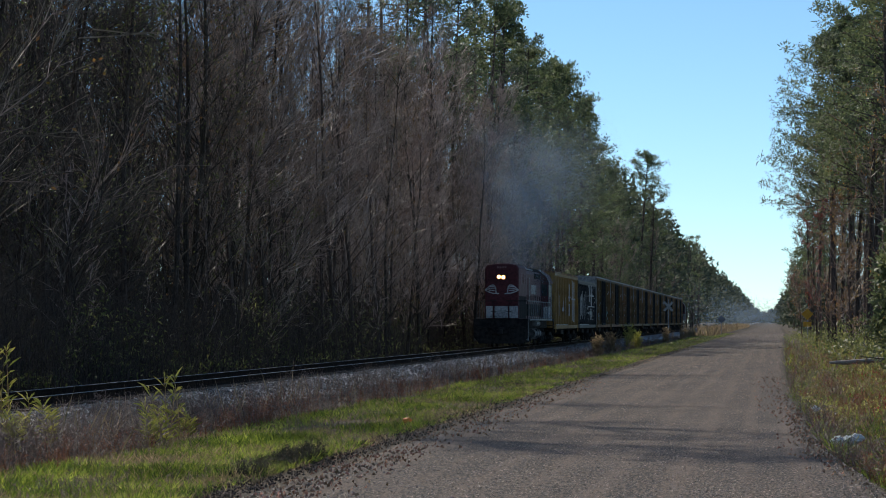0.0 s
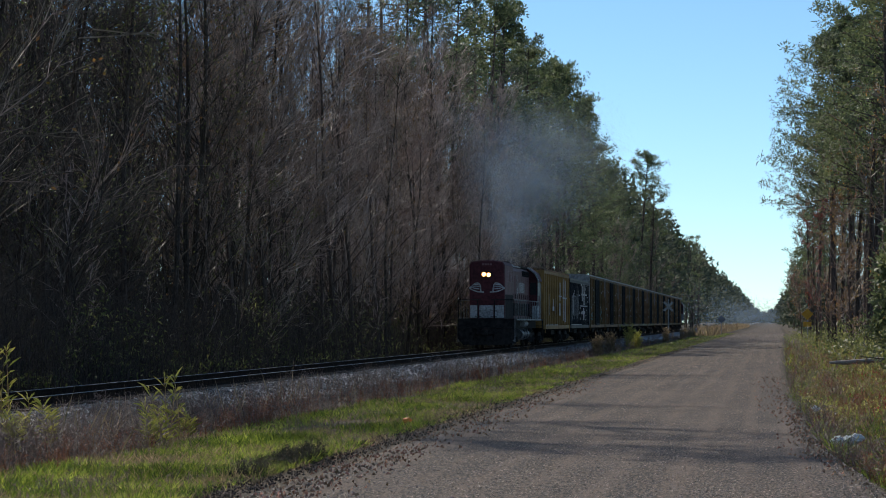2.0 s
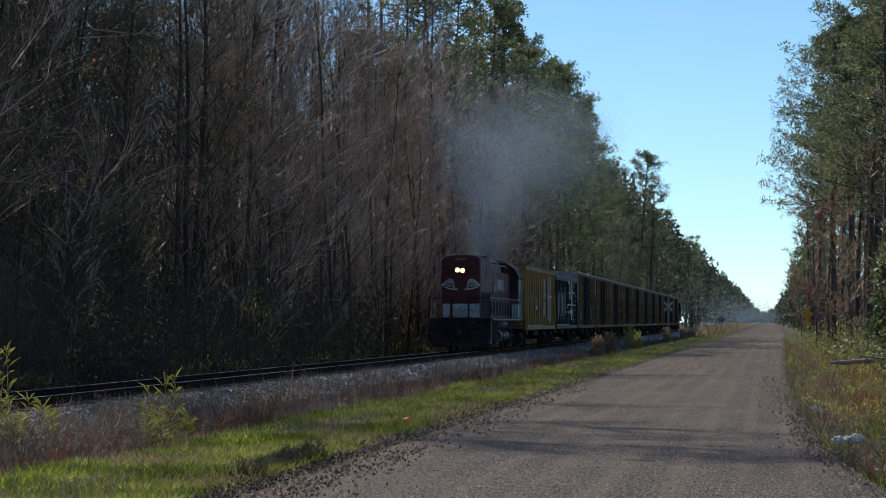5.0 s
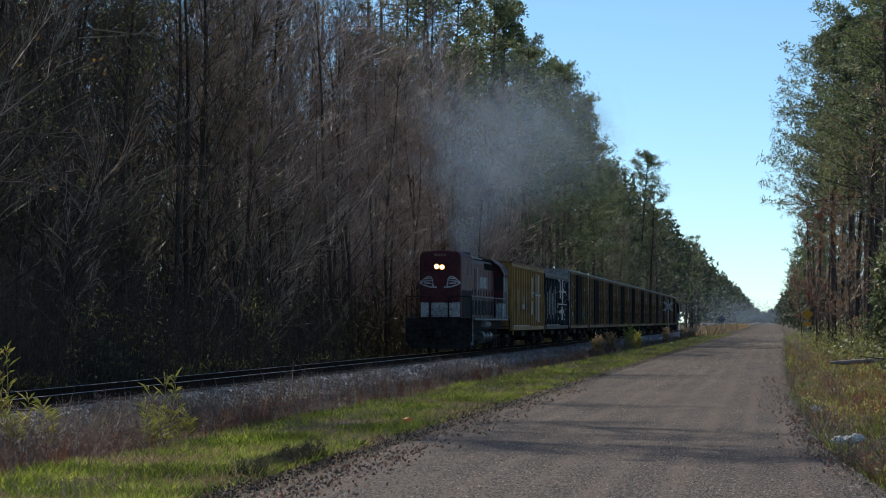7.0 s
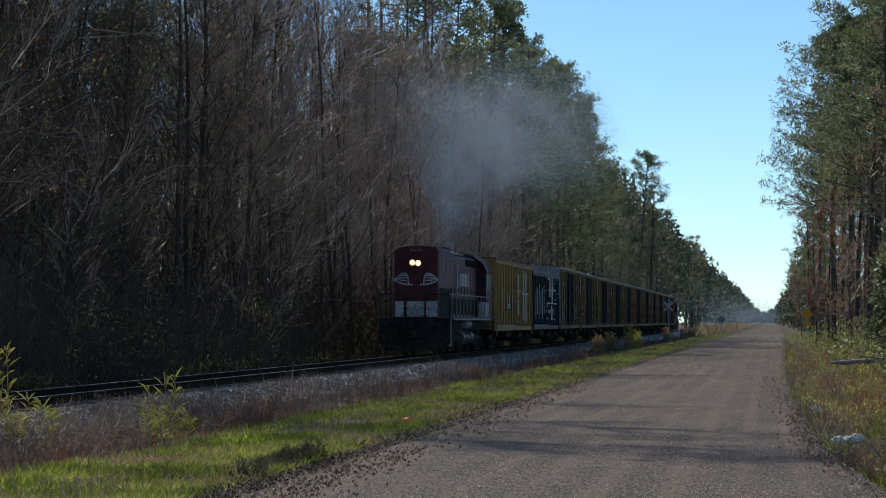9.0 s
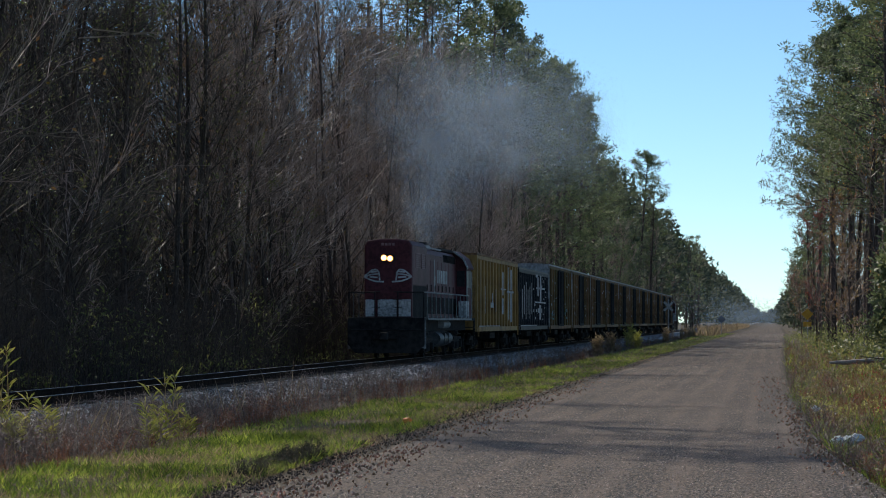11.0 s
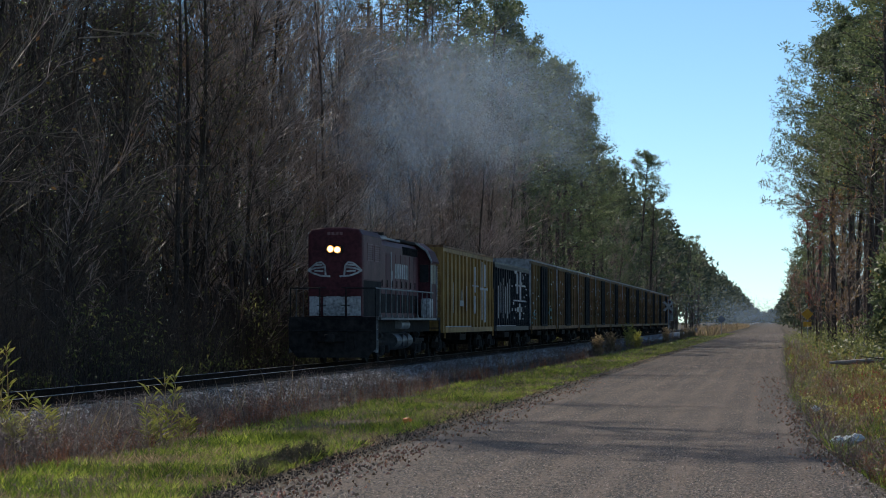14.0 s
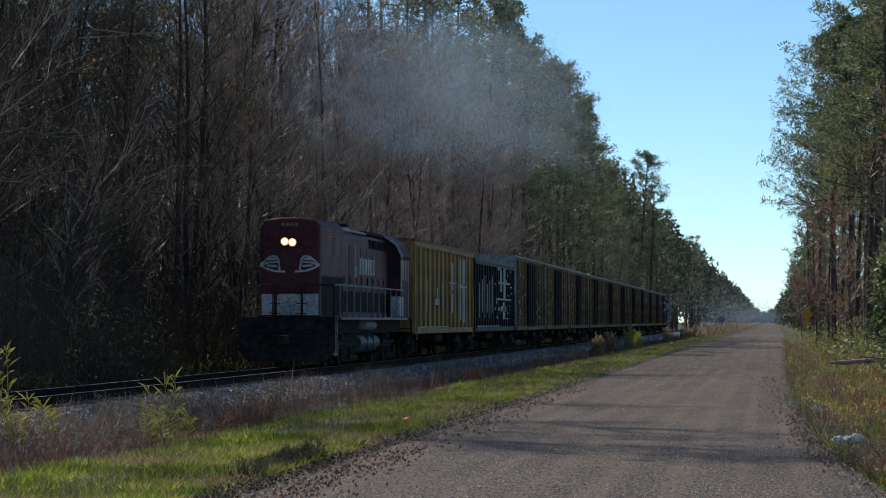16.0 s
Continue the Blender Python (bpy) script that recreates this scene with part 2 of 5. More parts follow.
def pine_tree(seed, height, detail, bare=0.5, wide=0.19):
    rng = random.Random(seed)
    trunk, crown = Tubes(), Tubes()
    r0 = height * 0.0105
    steps = 8
    axis = crooked(rng, Vector((0, 0, -0.3)), Vector((rng.uniform(-.03, .03), rng.uniform(-.03, .03), 1)), height, steps, 0.03, 0.05)
    trunk.tube(axis, [r0 * (1 - 0.9 * (i / steps) ** 1.3) for i in range(steps + 1)], 8)
    for k in range(7):
        f = rng.uniform(0.2, bare)
        start = axis[int(f * steps)].lerp(axis[int(f * steps) + 1], f * steps - int(f * steps))
        trunk.tube(crooked(rng, start, Vector((rng.gauss(0, 1), rng.gauss(0, 1), 0.1)), rng.uniform(0.5, 2.0), 2, 0.2, -0.05), [0.035, 0.025, 0.01], 3)
    branches = (26, 44, 84)[detail]
    for k in range(branches):
        top = k >= branches * 0.86                     # short shoots that round off the crown's top
        f = rng.uniform(0.88, 0.99) if top else bare + (1 - bare) * (k + rng.random()) / (branches * 0.86)
        f = min(f, 0.985)
        i = min(int(f * steps), steps - 1)
        start = axis[i].lerp(axis[i + 1], f * steps - i)
        a = rng.uniform(0, 2 * math.pi)
        up = (f - bare) / (1 - bare)
        reach = height * wide * (math.sqrt(max(1.03 - up ** 1.9, 0.1)) if wide < 0.2 else (1.06 - up) ** 0.7) * rng.uniform(0.4 if wide < 0.2 else 0.55, 1.12)
        limb = crooked(rng, start, Vector((math.cos(a), math.sin(a), rng.uniform(-0.1, 0.45) + 0.3 * top)), reach, 4, 0.15, 0.07)
        trunk.tube(limb, [0.06, 0.045, 0.03, 0.02, 0.008], 3)
        for j in range((5, 12, 17)[detail]):
            g = rng.uniform(0.2, 1.0) ** 0.7
            q = min(int(g * 4), 3)
            c = limb[q].lerp(limb[q + 1], g * 4 - q) + rand_dir(rng, 0.3) * rng.uniform(0.05, reach * 0.15 + 0.15)
            size = rng.uniform(0.3, 0.62) * (1.8, 1.45, 1.15)[detail]
            for w in range((8, 12, 20)[detail]):       # short needle sprays that fill a rounded tuft
                d = rand_dir(rng, 0.35)
                q0 = c + d * size * rng.uniform(0.0, 0.6)
                crown.blade(q0, q0 + (d + rand_dir(rng, 0.3) * 0.8) * size * rng.uniform(0.18, 0.34), size * (0.34, 0.18, 0.15)[detail])
    return trunk, crown


def plant_thing(name, pieces, label, category, group):
    """An Empty at the foot of a plant with its parts: pieces of (part name, Tubes, material)."""
    ob = empty(name, pose(0, 0, -60), label, category, group)
    for part_name, t, mat in pieces:
        if t.f:
            mesh_object(part_name, t.v, t.f, mat, ob)
    return ob


# ---- ground ----
TRACK_X, RAIL_Z = -14.7, 0.45
SECTION = [(-900, 0.0), (-120, -0.1), (-40, -0.1), (-24, -0.05), (-19.0, -0.12), (-18.0, -0.15), (-17.6, -0.08), (-16.6, 0.22), (-13.0, 0.22), (-12.2, 0.16), (-11.0, -0.06),
           (-9.8, -0.12), (-8.6, -0.02), (-6.5, -0.02), (-6.15, 0.03), (-5.8, -0.01), (-5.5, -0.04), (0.9, -0.04), (1.3, -0.22), (1.8, -0.34), (2.6, -0.12), (4.0, 0.0), (8.0, 0.05), (20, 0.0), (120, 0.0), (900, 0.0)]


def ground_height(x):
    for (x0, z0), (x1, z1) in zip(SECTION, SECTION[1:]):
        if x0 <= x <= x1:
            return z0 + (z1 - z0) * (x - x0) / (x1 - x0)
    return 0.0


ROAD_EDGE = ((25, 32, 40, 50, 70, 130, 300, 440, 900), (0.45, 0.3, -0.1, -0.25, -0.45, -0.3, 0.15, 0.65, 0.85))


def bend(x, y):
    """How far the road and its verges lie to the side of the straight section: a slow bend, and an uneven right edge."""
    ease = min(max((x + 9.5) / 3.5, 0), 1) * min(max((60 - x) / 40, 0), 1)
    right = min(max((x + 3.0) / 3.9, 0), 1) * min(max((60 - x) / 40, 0), 1)
    return 0.0028 * max(0, min(y, 950) - 120) * ease + float(np.interp(y, *ROAD_EDGE)) * right


def swath(name, xs, ys, mat, rough, lift=0.0, label="", category="", seed=1, edge=0.0):
    """A strip of ground over a grid of x and y that follows the cross-section."""
    verts, faces = [], []
    for j, y in enumerate(ys):
        for i, x in enumerate(xs):
            px = x + (noise.noise(Vector((y * 0.5, seed, x * 0.1))) * edge if i in (0, len(xs) - 1) else 0)
            z = ground_height(px) + lift + (noise.noise(Vector((px * 0.9, y * 0.9, seed))) * 0.6 + noise.noise(Vector((px * 3, y * 3, seed))) * 0.4) * rough
            if edge and i in (0, len(xs) - 1):
                z -= 0.06
            verts.append((px + bend(px, y), y, z))
    n = len(xs)
    for j in range(len(ys) - 1):
        for i in range(n - 1):
            a = j * n + i
            faces.append((a, a + 1, a + n + 1, a + n))
    return tagged(mesh_object(name, verts, faces, mat, smooth=True), label, category, kind="structure")


def stations(near, far, step, growth=1.05):
    ys, y = [], near
    while y < far:
        ys.append(y)
        y += step
        step *= growth
    return ys + [far]


GROUND_X = [x for x, _ in SECTION]
ys = [-60, -20] + stations(10, 4500, 0.8, 1.025)
swath("ground", GROUND_X, ys, M_EARTH, 0.02, 0, "brown earth and leaf litter beside the track and road", "ground")
swath("road", [-5.7 + 0.33 * i for i in range(21)], [-30] + stations(12, 4300, 0.3, 1.02), M_ROAD, 0.012, 0.045, "grey-brown packed gravel road with faint wheel tracks", "road", 3, 0.18)
swath("ballast_bed", [-17.4, -16.9, -16.5, -16, -15, -14, -13.3, -12.9, -12.5, -12.1, -11.6, -11.1], [5] + stations(30, 3500, 0.5, 1.02), M_BALLAST, 0.03, 0.03,
      "bed of grey crushed-stone ballast under the track", "ballast", 5, 0.2)


# ---- track ----
def rail_outline(x):
    return [(x + u, RAIL_Z - 0.17 + v) for u, v in ((-.07, 0), (.07, 0), (.07, .012), (.012, .03), (.012, .125), (.036, .135), (.036, .165), (.03, .17), (-.03, .17), (-.036, .165), (-.036, .135), (-.012, .125), (-.012, .03), (-.07, .012))]


def make_track():
    track = empty("railway_track", pose(0, 0, 0), "straight single track of worn steel rails on dark wooden ties", "railway track", kind="structure")
    for side in (-0.7525, 0.7525):
        bm = bmesh.new()
        prism(bm, rail_outline(TRACK_X + side), "y", 10, 3000)
        ob = part("rail", bm, M_RUST, track, "worn steel rail with a bright head")
        ob.data.materials.append(M_STEEL)
        for p in ob.data.polygons:
            if p.center.z > RAIL_Z - 0.004:
                p.material_index = 1
    bm = bmesh.new()
    box(bm, (-1.3, -0.115, -0.17), (1.3, 0.115, 0.0), 0.01)
    tie = part("tie", bm, M_TIE, track)
    rng = random.Random(4)
    y, first = 40.0, True
    while y < 190:
        ob = tie if first else new("tie", tie.data)
        ob.parent = track
        ob.matrix_basis = pose(TRACK_X + rng.uniform(-.04, .04), y, RAIL_Z - 0.172, 0, rng.uniform(-.4, .4), rng.uniform(-1.2, 1.2))
        y += 0.52 + rng.uniform(-.03, .03)
        first = False


make_track()


# ---- train ----
M_RED = material("maroon_paint", (0.042, 0.0105, 0.014), (0.092, 0.023, 0.029), 0.7, 0.6, 0, fine=12, spec=0.2)
M_PALE = material("faded_maroon_paint", (0.15, 0.085, 0.09), (0.27, 0.165, 0.17), 0.9, 0.6, 0, fine=10, spec=0.1)
M_WHITE = material("dirty_white_paint", (0.20, 0.20, 0.205), (0.52, 0.51, 0.51), 0.8, 0.55, 0, fine=12, spec=0.1)
M_RAILING = material("dull_grey_railing", (0.09, 0.09, 0.092), (0.22, 0.22, 0.22), 0.8, 0.55, 0, spec=0.3)
M_SIDEPAINT = material("dull_maroon_side_paint", (0.06, 0.016, 0.021), (0.14, 0.046, 0.054), 0.9, 0.55, 0, fine=10, spec=0.2)
M_BLACK = material("black_underframe", (0.011, 0.011, 0.012), (0.038, 0.034, 0.031), 0.8, 0.85, 0.004, spec=0.1)
M_DARKDOOR = material("black_door_paint", (0.006, 0.007, 0.009), (0.024, 0.025, 0.029), 0.8, 0.7, 0.003, spec=0.05)
M_YELLOW = material("weathered_yellow_paint", (0.10, 0.052, 0.018), (0.44, 0.265, 0.085), 0.6, 0.55, 0.003, fine=14, stretch=(1, 1, 0.15), spec=0.15, grain=0.5, tight=0.16)
M_OLIVE = material("faded_yellow_brown_paint", (0.07, 0.042, 0.02), (0.27, 0.165, 0.075), 0.5, 0.65, 0.003, fine=14, stretch=(1, 1, 0.2), per="object", vary=0.35, spec=0.1, grain=0.45)
M_NAVY = material("black_blue_paint", (0.007, 0.009, 0.013), (0.026, 0.03, 0.04), 0.7, 0.5, 0.003, stretch=(1, 1, 0.4), spec=0.1)
M_GREY = material("galvanised_grey", (0.20, 0.20, 0.205), (0.40, 0.40, 0.41), 0.8, 0.55, 0.002, spec=0.1)
M_TANK = material("dark_grey_paint", (0.025, 0.025, 0.026), (0.085, 0.085, 0.088), 0.8, 0.5, 0.002, spec=0.3)
M_TEAL = material("teal_spray_paint", (0.03, 0.12, 0.12), (0.07, 0.22, 0.21), 1.5, 0.6, 0)
M_LAMP = glow("headlight_glow", (1.0, 0.66, 0.32), 9.0)
# weak orange emission that imitates the halo around each headlamp
M_HALO = glow("lit_reflector", (1.0, 0.42, 0.12), 1.0)
M_GLASS = material("dark_window_glass", (0.01, 0.012, 0.014), (0.02, 0.022, 0.025), 1.0, 0.35, 0, spec=0.15)
TRAIN, WHEELS = [], []


def wheelset(parent, y):
    bm = bmesh.new()
    for s in (-1, 1):
        drum(bm, (s * 0.745, 0, 0), 0.46, 0.11, "x", 24)
        drum(bm, (s * 0.69, 0, 0), 0.49, 0.03, "x", 24)
        drum(bm, (s * 0.83, 0, 0), 0.15, 0.12, "x", 12)
        for k in range(6):
            a = k * math.pi / 3
            rod(bm, (s * 0.803, 0.2 * math.cos(a), 0.2 * math.sin(a)), (s * 0.803, 0.38 * math.cos(a), 0.38 * math.sin(a)), 0.02)
    drum(bm, (0, 0, 0), 0.085, 1.9, "x", 10)
    ob = part("wheelset", bm, M_BLACK, parent, "black steel wheels on one axle")
    ob.matrix_basis = pose(0, y, 0.46)
    return ob


def truck(car, y, base, heavy=False):
    """A four-wheeled bogie with cast side frames, springs and axle boxes."""
    bm = bmesh.new()
    h = base / 2
    for s in (-1, 1):
        x0, x1 = sorted((s * 0.92, s * 1.06))
        prism(bm, [(-h - .25, .36), (-h + .2, .36), (-.45, .2), (.45, .2), (h - .2, .36), (h + .25, .36), (h + .25, .62), (.5, .82), (-.5, .82), (-h - .25, .62)], "x", x0, x1)
        for k in (-.22, 0, .22):
            drum(bm, (s * 1.1, k, .42), 0.09, 0.3, "z", 10)
        for k in (-h, h):
            box(bm, (min(s * 1.05, s * 1.2), k - .14, .32), (max(s * 1.05, s * 1.2), k + .14, .6), 0.03)
        if heavy:
            box(bm, (min(s * 1.07, s * 1.16), -h, .66), (max(s * 1.07, s * 1.16), h, .8), 0.03)
            drum(bm, (s * 1.14, -h * .5, .95), 0.11, 0.5, "y", 10)
    box(bm, (-1.0, -.25, .45), (1.0, .25, .85), 0.03)
    ob = part("truck", bm, M_BLACK, car, "black cast-steel bogie")
    ob.matrix_basis = pose(0, y, 0)
    wheelset(ob, -h)
    wheelset(ob, h)
    return ob


def coupler(car, y, s):
    bm = bmesh.new()
    box(bm, (-.09, min(y, y + s * .75), .78), (.09, max(y, y + s * .75), .98), 0.02)
    box(bm, (-.16, min(y + s * .5, y + s * .8), .74), (.16, max(y + s * .5, y + s * .8), 1.02), 0.05)
    part("coupler", bm, M_BLACK, car)


def flat_bars(name, car, mat, label, bars, x):
    """Plain painted bars (y0, y1, z0, z1) on the side at x."""
    for y0, y1, z0, z1 in bars:
        bm = bmesh.new()
        box(bm, (min(x, x + .004), y0, z0), (max(x, x + .004), y1, z1))
        part(name, bm, mat, car, label)


def make_locomotive(name_label):
    loco = empty("locomotive", pose(TRACK_X, 149.5, RAIL_Z), name_label, "locomotive")
    bm = bmesh.new()                                  # walkway deck and side sills
    box(bm, (-1.5, -0.7, 1.48), (1.5, 17.3, 1.6), 0.02)
    box(bm, (-1.1, -0.4, 1.05), (1.1, 17.0, 1.48), 0.02)
    part("deck", bm, M_BLACK, loco)
    for x in (-1.5, 1.5):
        bm = bmesh.new()
        box(bm, (min(x, x * 1.004), 0.6, 1.5), (max(x, x * 1.004), 16.0, 1.58))
        part("deck_edge", bm, M_RAILING, loco, "dirty white stripe along the deck edge")
    bm = bmesh.new()                                  # pilot plate with plough and uncoupling bar
    prism(bm, [(-1.5, 1.5), (1.5, 1.5), (1.5, .55), (1.2, .22), (-1.2, .22), (-1.5, .55)], "y", -0.72, -0.6)
    box(bm, (-.5, -.85, .75), (.5, -.7, 1.1), 0.04)
    part("pilot", bm, M_BLACK, loco, "black steel pilot plate")
    bm = bmesh.new()
    rod(bm, (-1.35, -.86, 1.12), (1.35, -.86, 1.12), 0.025)
    for x in (-1.35, -.5, .5, 1.35):
        rod(bm, (x, -.7, 1.12), (x, -.86, 1.12), 0.02)
    part("uncoupling_bar", bm, M_BLACK, loco)
    for x in (-.55, .4, .75):
        bm = bmesh.new()
        rod(bm, (x, -.74, .95), (x + .05, -.85, .5), 0.03)
        part("air_hose", bm, M_BLACK, loco)
    # long hood: a taller radiator section, then the engine section with louvred doors
    bm = bmesh.new()
    prism(bm, [(-.94, 1.6), (.94, 1.6), (.94, 4.42), (.82, 4.6), (.3, 4.67), (-.3, 4.67), (-.82, 4.6), (-.94, 4.42)], "y", -0.2, 4.4)
    bmesh.ops.bevel(bm, geom=[e for e in bm.edges if all(v.co.y < 0 for v in e.verts)], offset=0.1, segments=3, affect="EDGES", profile=0.5)
    part("radiator_hood", bm, M_RED, loco, "maroon painted hood end")
    bm = bmesh.new()
    prism(bm, [(-.86, 1.6), (.86, 1.6), (.86, 4.2), (.72, 4.42), (.25, 4.48), (-.25, 4.48), (-.72, 4.42), (-.86, 4.2)], "y", 4.4, 15.3)
    part("engine_hood", bm, M_SIDEPAINT, loco, "maroon engine hood")
    for s in (-1, 1):
        x = s * 0.944
        bm = bmesh.new()
        box(bm, (min(s * .9, x), .1, 2.9), (max(s * .9, x), 4.36, 4.4), 0.004)
        panel = part("side_panel", bm, M_SIDEPAINT, loco, "dull faded maroon side panel")
        for k in range(2):
            bm = bmesh.new()
            y0 = .9 + 1.75 * k
            for z in (3.55, 4.1):
                box(bm, (min(x, x + s * .02), y0, z), (max(x, x + s * .02), y0 + 1.3, z + .04))
            for y in (y0, y0 + 1.26):
                box(bm, (min(x, x + s * .02), y, 3.59), (max(x, x + s * .02), y + .04, 4.1))
            for j in range(6):
                box(bm, (min(x, x + s * .012), y0 + .05, 3.64 + .075 * j), (max(x, x + s * .012), y0 + 1.25, 3.67 + .075 * j))
            part("louvre", bm, M_PALE, panel)
        bm = bmesh.new()
        box(bm, (min(s * .9, x), .1, 1.62), (max(s * .9, x), 4.36, 2.86), 0.004)
        part("lower_panel", bm, M_BLACK, loco, "black lower side panel")
        for k in range(8):                            # engine-room doors
            bm = bmesh.new()
            y0 = 4.7 + 1.3 * k
            x1 = s * .885
            box(bm, (min(s * .85, x1), y0, 1.75), (max(s * .85, x1), y0 + 1.2, 3.95), 0.012)
            door = part("hood_door", bm, M_SIDEPAINT if k != 1 else M_RED, loco)
            bm = bmesh.new()
            rod(bm, (s * .91, y0 + .1, 2.7), (s * .91, y0 + .1, 2.95), 0.02)
            part("latch", bm, M_BLACK, door)
        flat_bars("stripe", loco, M_BLACK, "black lower stripe on the hood", [(4.75 + 1.3 * k, 5.85 + 1.3 * k, 1.76, 2.45) for k in range(8)], s * .889)
        # plain bars stand for the painted name
        flat_bars("name_bar", loco, M_WHITE, "plain white bar", [(8.3 + .62 * k, 8.72 + .62 * k, 3.05, 3.6) for k in range(6)] + [(7.2, 7.36, 2.6, 4.0), (7.5, 7.62, 2.9, 3.3)], s * .889)
        bm = bmesh.new()                              # intake grille under the roof edge
        box(bm, (min(s * .84, s * .875), 10.6, 3.98), (max(s * .84, s * .875), 15.0, 4.3), 0.01)
        for k in range(14):
            box(bm, (min(s * .875, s * .895), 10.7 + .3 * k, 4.0), (max(s * .875, s * .895), 10.76 + .3 * k, 4.28))
        part("intake_grille", bm, M_BLACK, loco)
        bm = bmesh.new()                              # pale strip added for the sunlit rim of the roof
        box(bm, (min(s * .72, s * .8), 4.5, 4.44), (max(s * .72, s * .8), 10.4, 4.52), 0.02)
        part("roof_gutter", bm, M_GREY, loco, "pale strip for the sunlit roof edge")
    for y in (5.8, 8.0):
        bm = bmesh.new()
        drum(bm, (0, y, 4.53), 0.62, 0.16, "z", 24)
        for k in range(6):
            a = k * math.pi / 6
            rod(bm, (.58 * math.cos(a), y + .58 * math.sin(a), 4.63), (-.58 * math.cos(a), y - .58 * math.sin(a), 4.63), 0.015, 4)
        part("roof_fan", bm, M_GREY, loco)
    bm = bmesh.new()
    bmesh.ops.create_cone(bm, cap_ends=False, segments=16, radius1=.32, radius2=.26, depth=.4, matrix=Matrix.Translation((0, 9.8, 4.62)))
    bmesh.ops.solidify(bm, geom=bm.faces[:], thickness=0.03)
    part("exhaust_stack", bm, M_BLACK, loco, "sooty black exhaust stack")
    bm = bmesh.new()                                  # lifted sunshade of dark metal over the hood
    box(bm, (-.78, 10.6, 4.46), (.78, 15.0, 4.6), 0.05)
    part("roof_hatch", bm, M_BLACK, loco)
    # hood end face
    bm = bmesh.new()
    prism(bm, [(-.3, 3.82), (-.22, 3.74), (.22, 3.74), (.3, 3.82), (.3, 3.98), (.22, 4.06), (-.22, 4.06), (-.3, 3.98)], "y", -.26, -.19)
    mount = part("headlight", bm, M_BLACK, loco, "twin headlight housing")
    for x in (-.12, .12):
        bm = bmesh.new()
        drum(bm, (x - .03, -.275, 3.92 if x < 0 else 3.895), 0.085, 0.04, "y", 18)
        part("lamp", bm, M_LAMP, mount, "glowing warm headlamp")
        # ring behind the lamp, glowing in place of its halo
        bm = bmesh.new()
        drum(bm, (x - .03, -.265, 3.92 if x < 0 else 3.895), 0.125, 0.03, "y", 18)
        part("reflector", bm, M_HALO, mount, "warm lit reflector ring")
    for k in range(4):
        bm = bmesh.new()
        box(bm, (-.26 + .14 * k, -.215, 4.4), (-.16 + .14 * k, -.2, 4.5))
        part("number_bar", bm, M_PALE, loco, "faint plain bar")
    for s in (-1, 1):                                 # painted wing-like emblems
        bm = bmesh.new()
        curve = [(.36, 3.42), (.45, 3.53), (.62, 3.51), (.76, 3.4), (.93, 3.25), (.74, 3.15), (.5, 3.07), (.16, 3.05)]
        for line in (curve, [(.36, 3.44), (.32, 3.1)], [(.36, 3.36), (.68, 3.33), (.9, 3.25)], [(.4, 3.22), (.72, 3.24)], [(.44, 3.45), (.68, 3.43)]):
            for (x0, z0), (x1, z1) in zip(line, line[1:]):
                d = Vector((x1 - x0, z1 - z0)).normalized() * 0.03
                nx, nz = -d.y, d.x
                pts = [(s * (x0 - nx), z0 - nz - .06), (s * (x1 - nx), z1 - nz - .06), (s * (x1 + nx), z1 + nz - .06), (s * (x0 + nx), z0 + nz - .06)]
                prism(bm, pts, "y", -.214 - .001 * len(bm.verts) / 40, -.2)
        part("emblem", bm, M_WHITE, loco, "plain white wing-shaped emblem")
    for x0, x1 in ((-.88, -.5), (-.4, .34), (.42, .9)):
        bm = bmesh.new()
        box(bm, (x0, -.222, 1.64), (x1, -.198, 2.3), 0.006)
        part("end_stripe", bm, M_WHITE, loco, "dirty white panel across the hood end")
    for x in (-.45, .38):
        for z in (1.7, 2.0, 2.3, 2.6):
            bm = bmesh.new()
            rod(bm, (x - .16, -.24, z), (x + .16, -.24, z), 0.014)
            part("grab_iron", bm, M_BLACK, loco)
    # cab across the full width behind the hood
    arch = [(-1.34, 1.6), (1.34, 1.6), (1.34, 3.85), (1.2, 4.2), (.8, 4.5), (.28, 4.62), (-.28, 4.62), (-.8, 4.5), (-1.2, 4.2), (-1.34, 3.85)]
    bm = bmesh.new()
    prism(bm, arch, "y", 15.3, 17.25)
    cab = part("cab", bm, M_RED, loco, "maroon driver's cab")
    bm = bmesh.new()
    roof = [(1.43, 3.76), (1.45, 3.83), (1.26, 4.26), (.83, 4.58), (.28, 4.69), (-.28, 4.69), (-.83, 4.58), (-1.26, 4.26), (-1.45, 3.83), (-1.43, 3.76), (-1.2, 4.21), (-.8, 4.51), (-.28, 4.63), (.28, 4.63), (.8, 4.51), (1.2, 4.21)]
    prism(bm, roof, "y", 15.1, 17.35)
    part("cab_roof", bm, M_RED, cab, "dull maroon cab roof")
    bm = bmesh.new()
    prism(bm, roof, "y", 14.98, 15.1)
    part("roof_edge", bm, M_WHITE, cab, "dirty white front edge of the cab roof")
    for s in (-1, 1):
        bm = bmesh.new()
        box(bm, (min(s * .92, s * 1.27), 15.27, 3.0), (max(s * .92, s * 1.27), 15.29, 3.7), 0.005)
        part("window", bm, M_GLASS, cab, "dark front cab window")
        for y0 in (15.55, 16.4):
            bm = bmesh.new()
            box(bm, (min(s * 1.34, s * 1.35), y0, 2.95), (max(s * 1.34, s * 1.35), y0 + .72, 3.7), 0.005)
            part("window", bm, M_GLASS, cab, "dark side cab window")
        bm = bmesh.new()
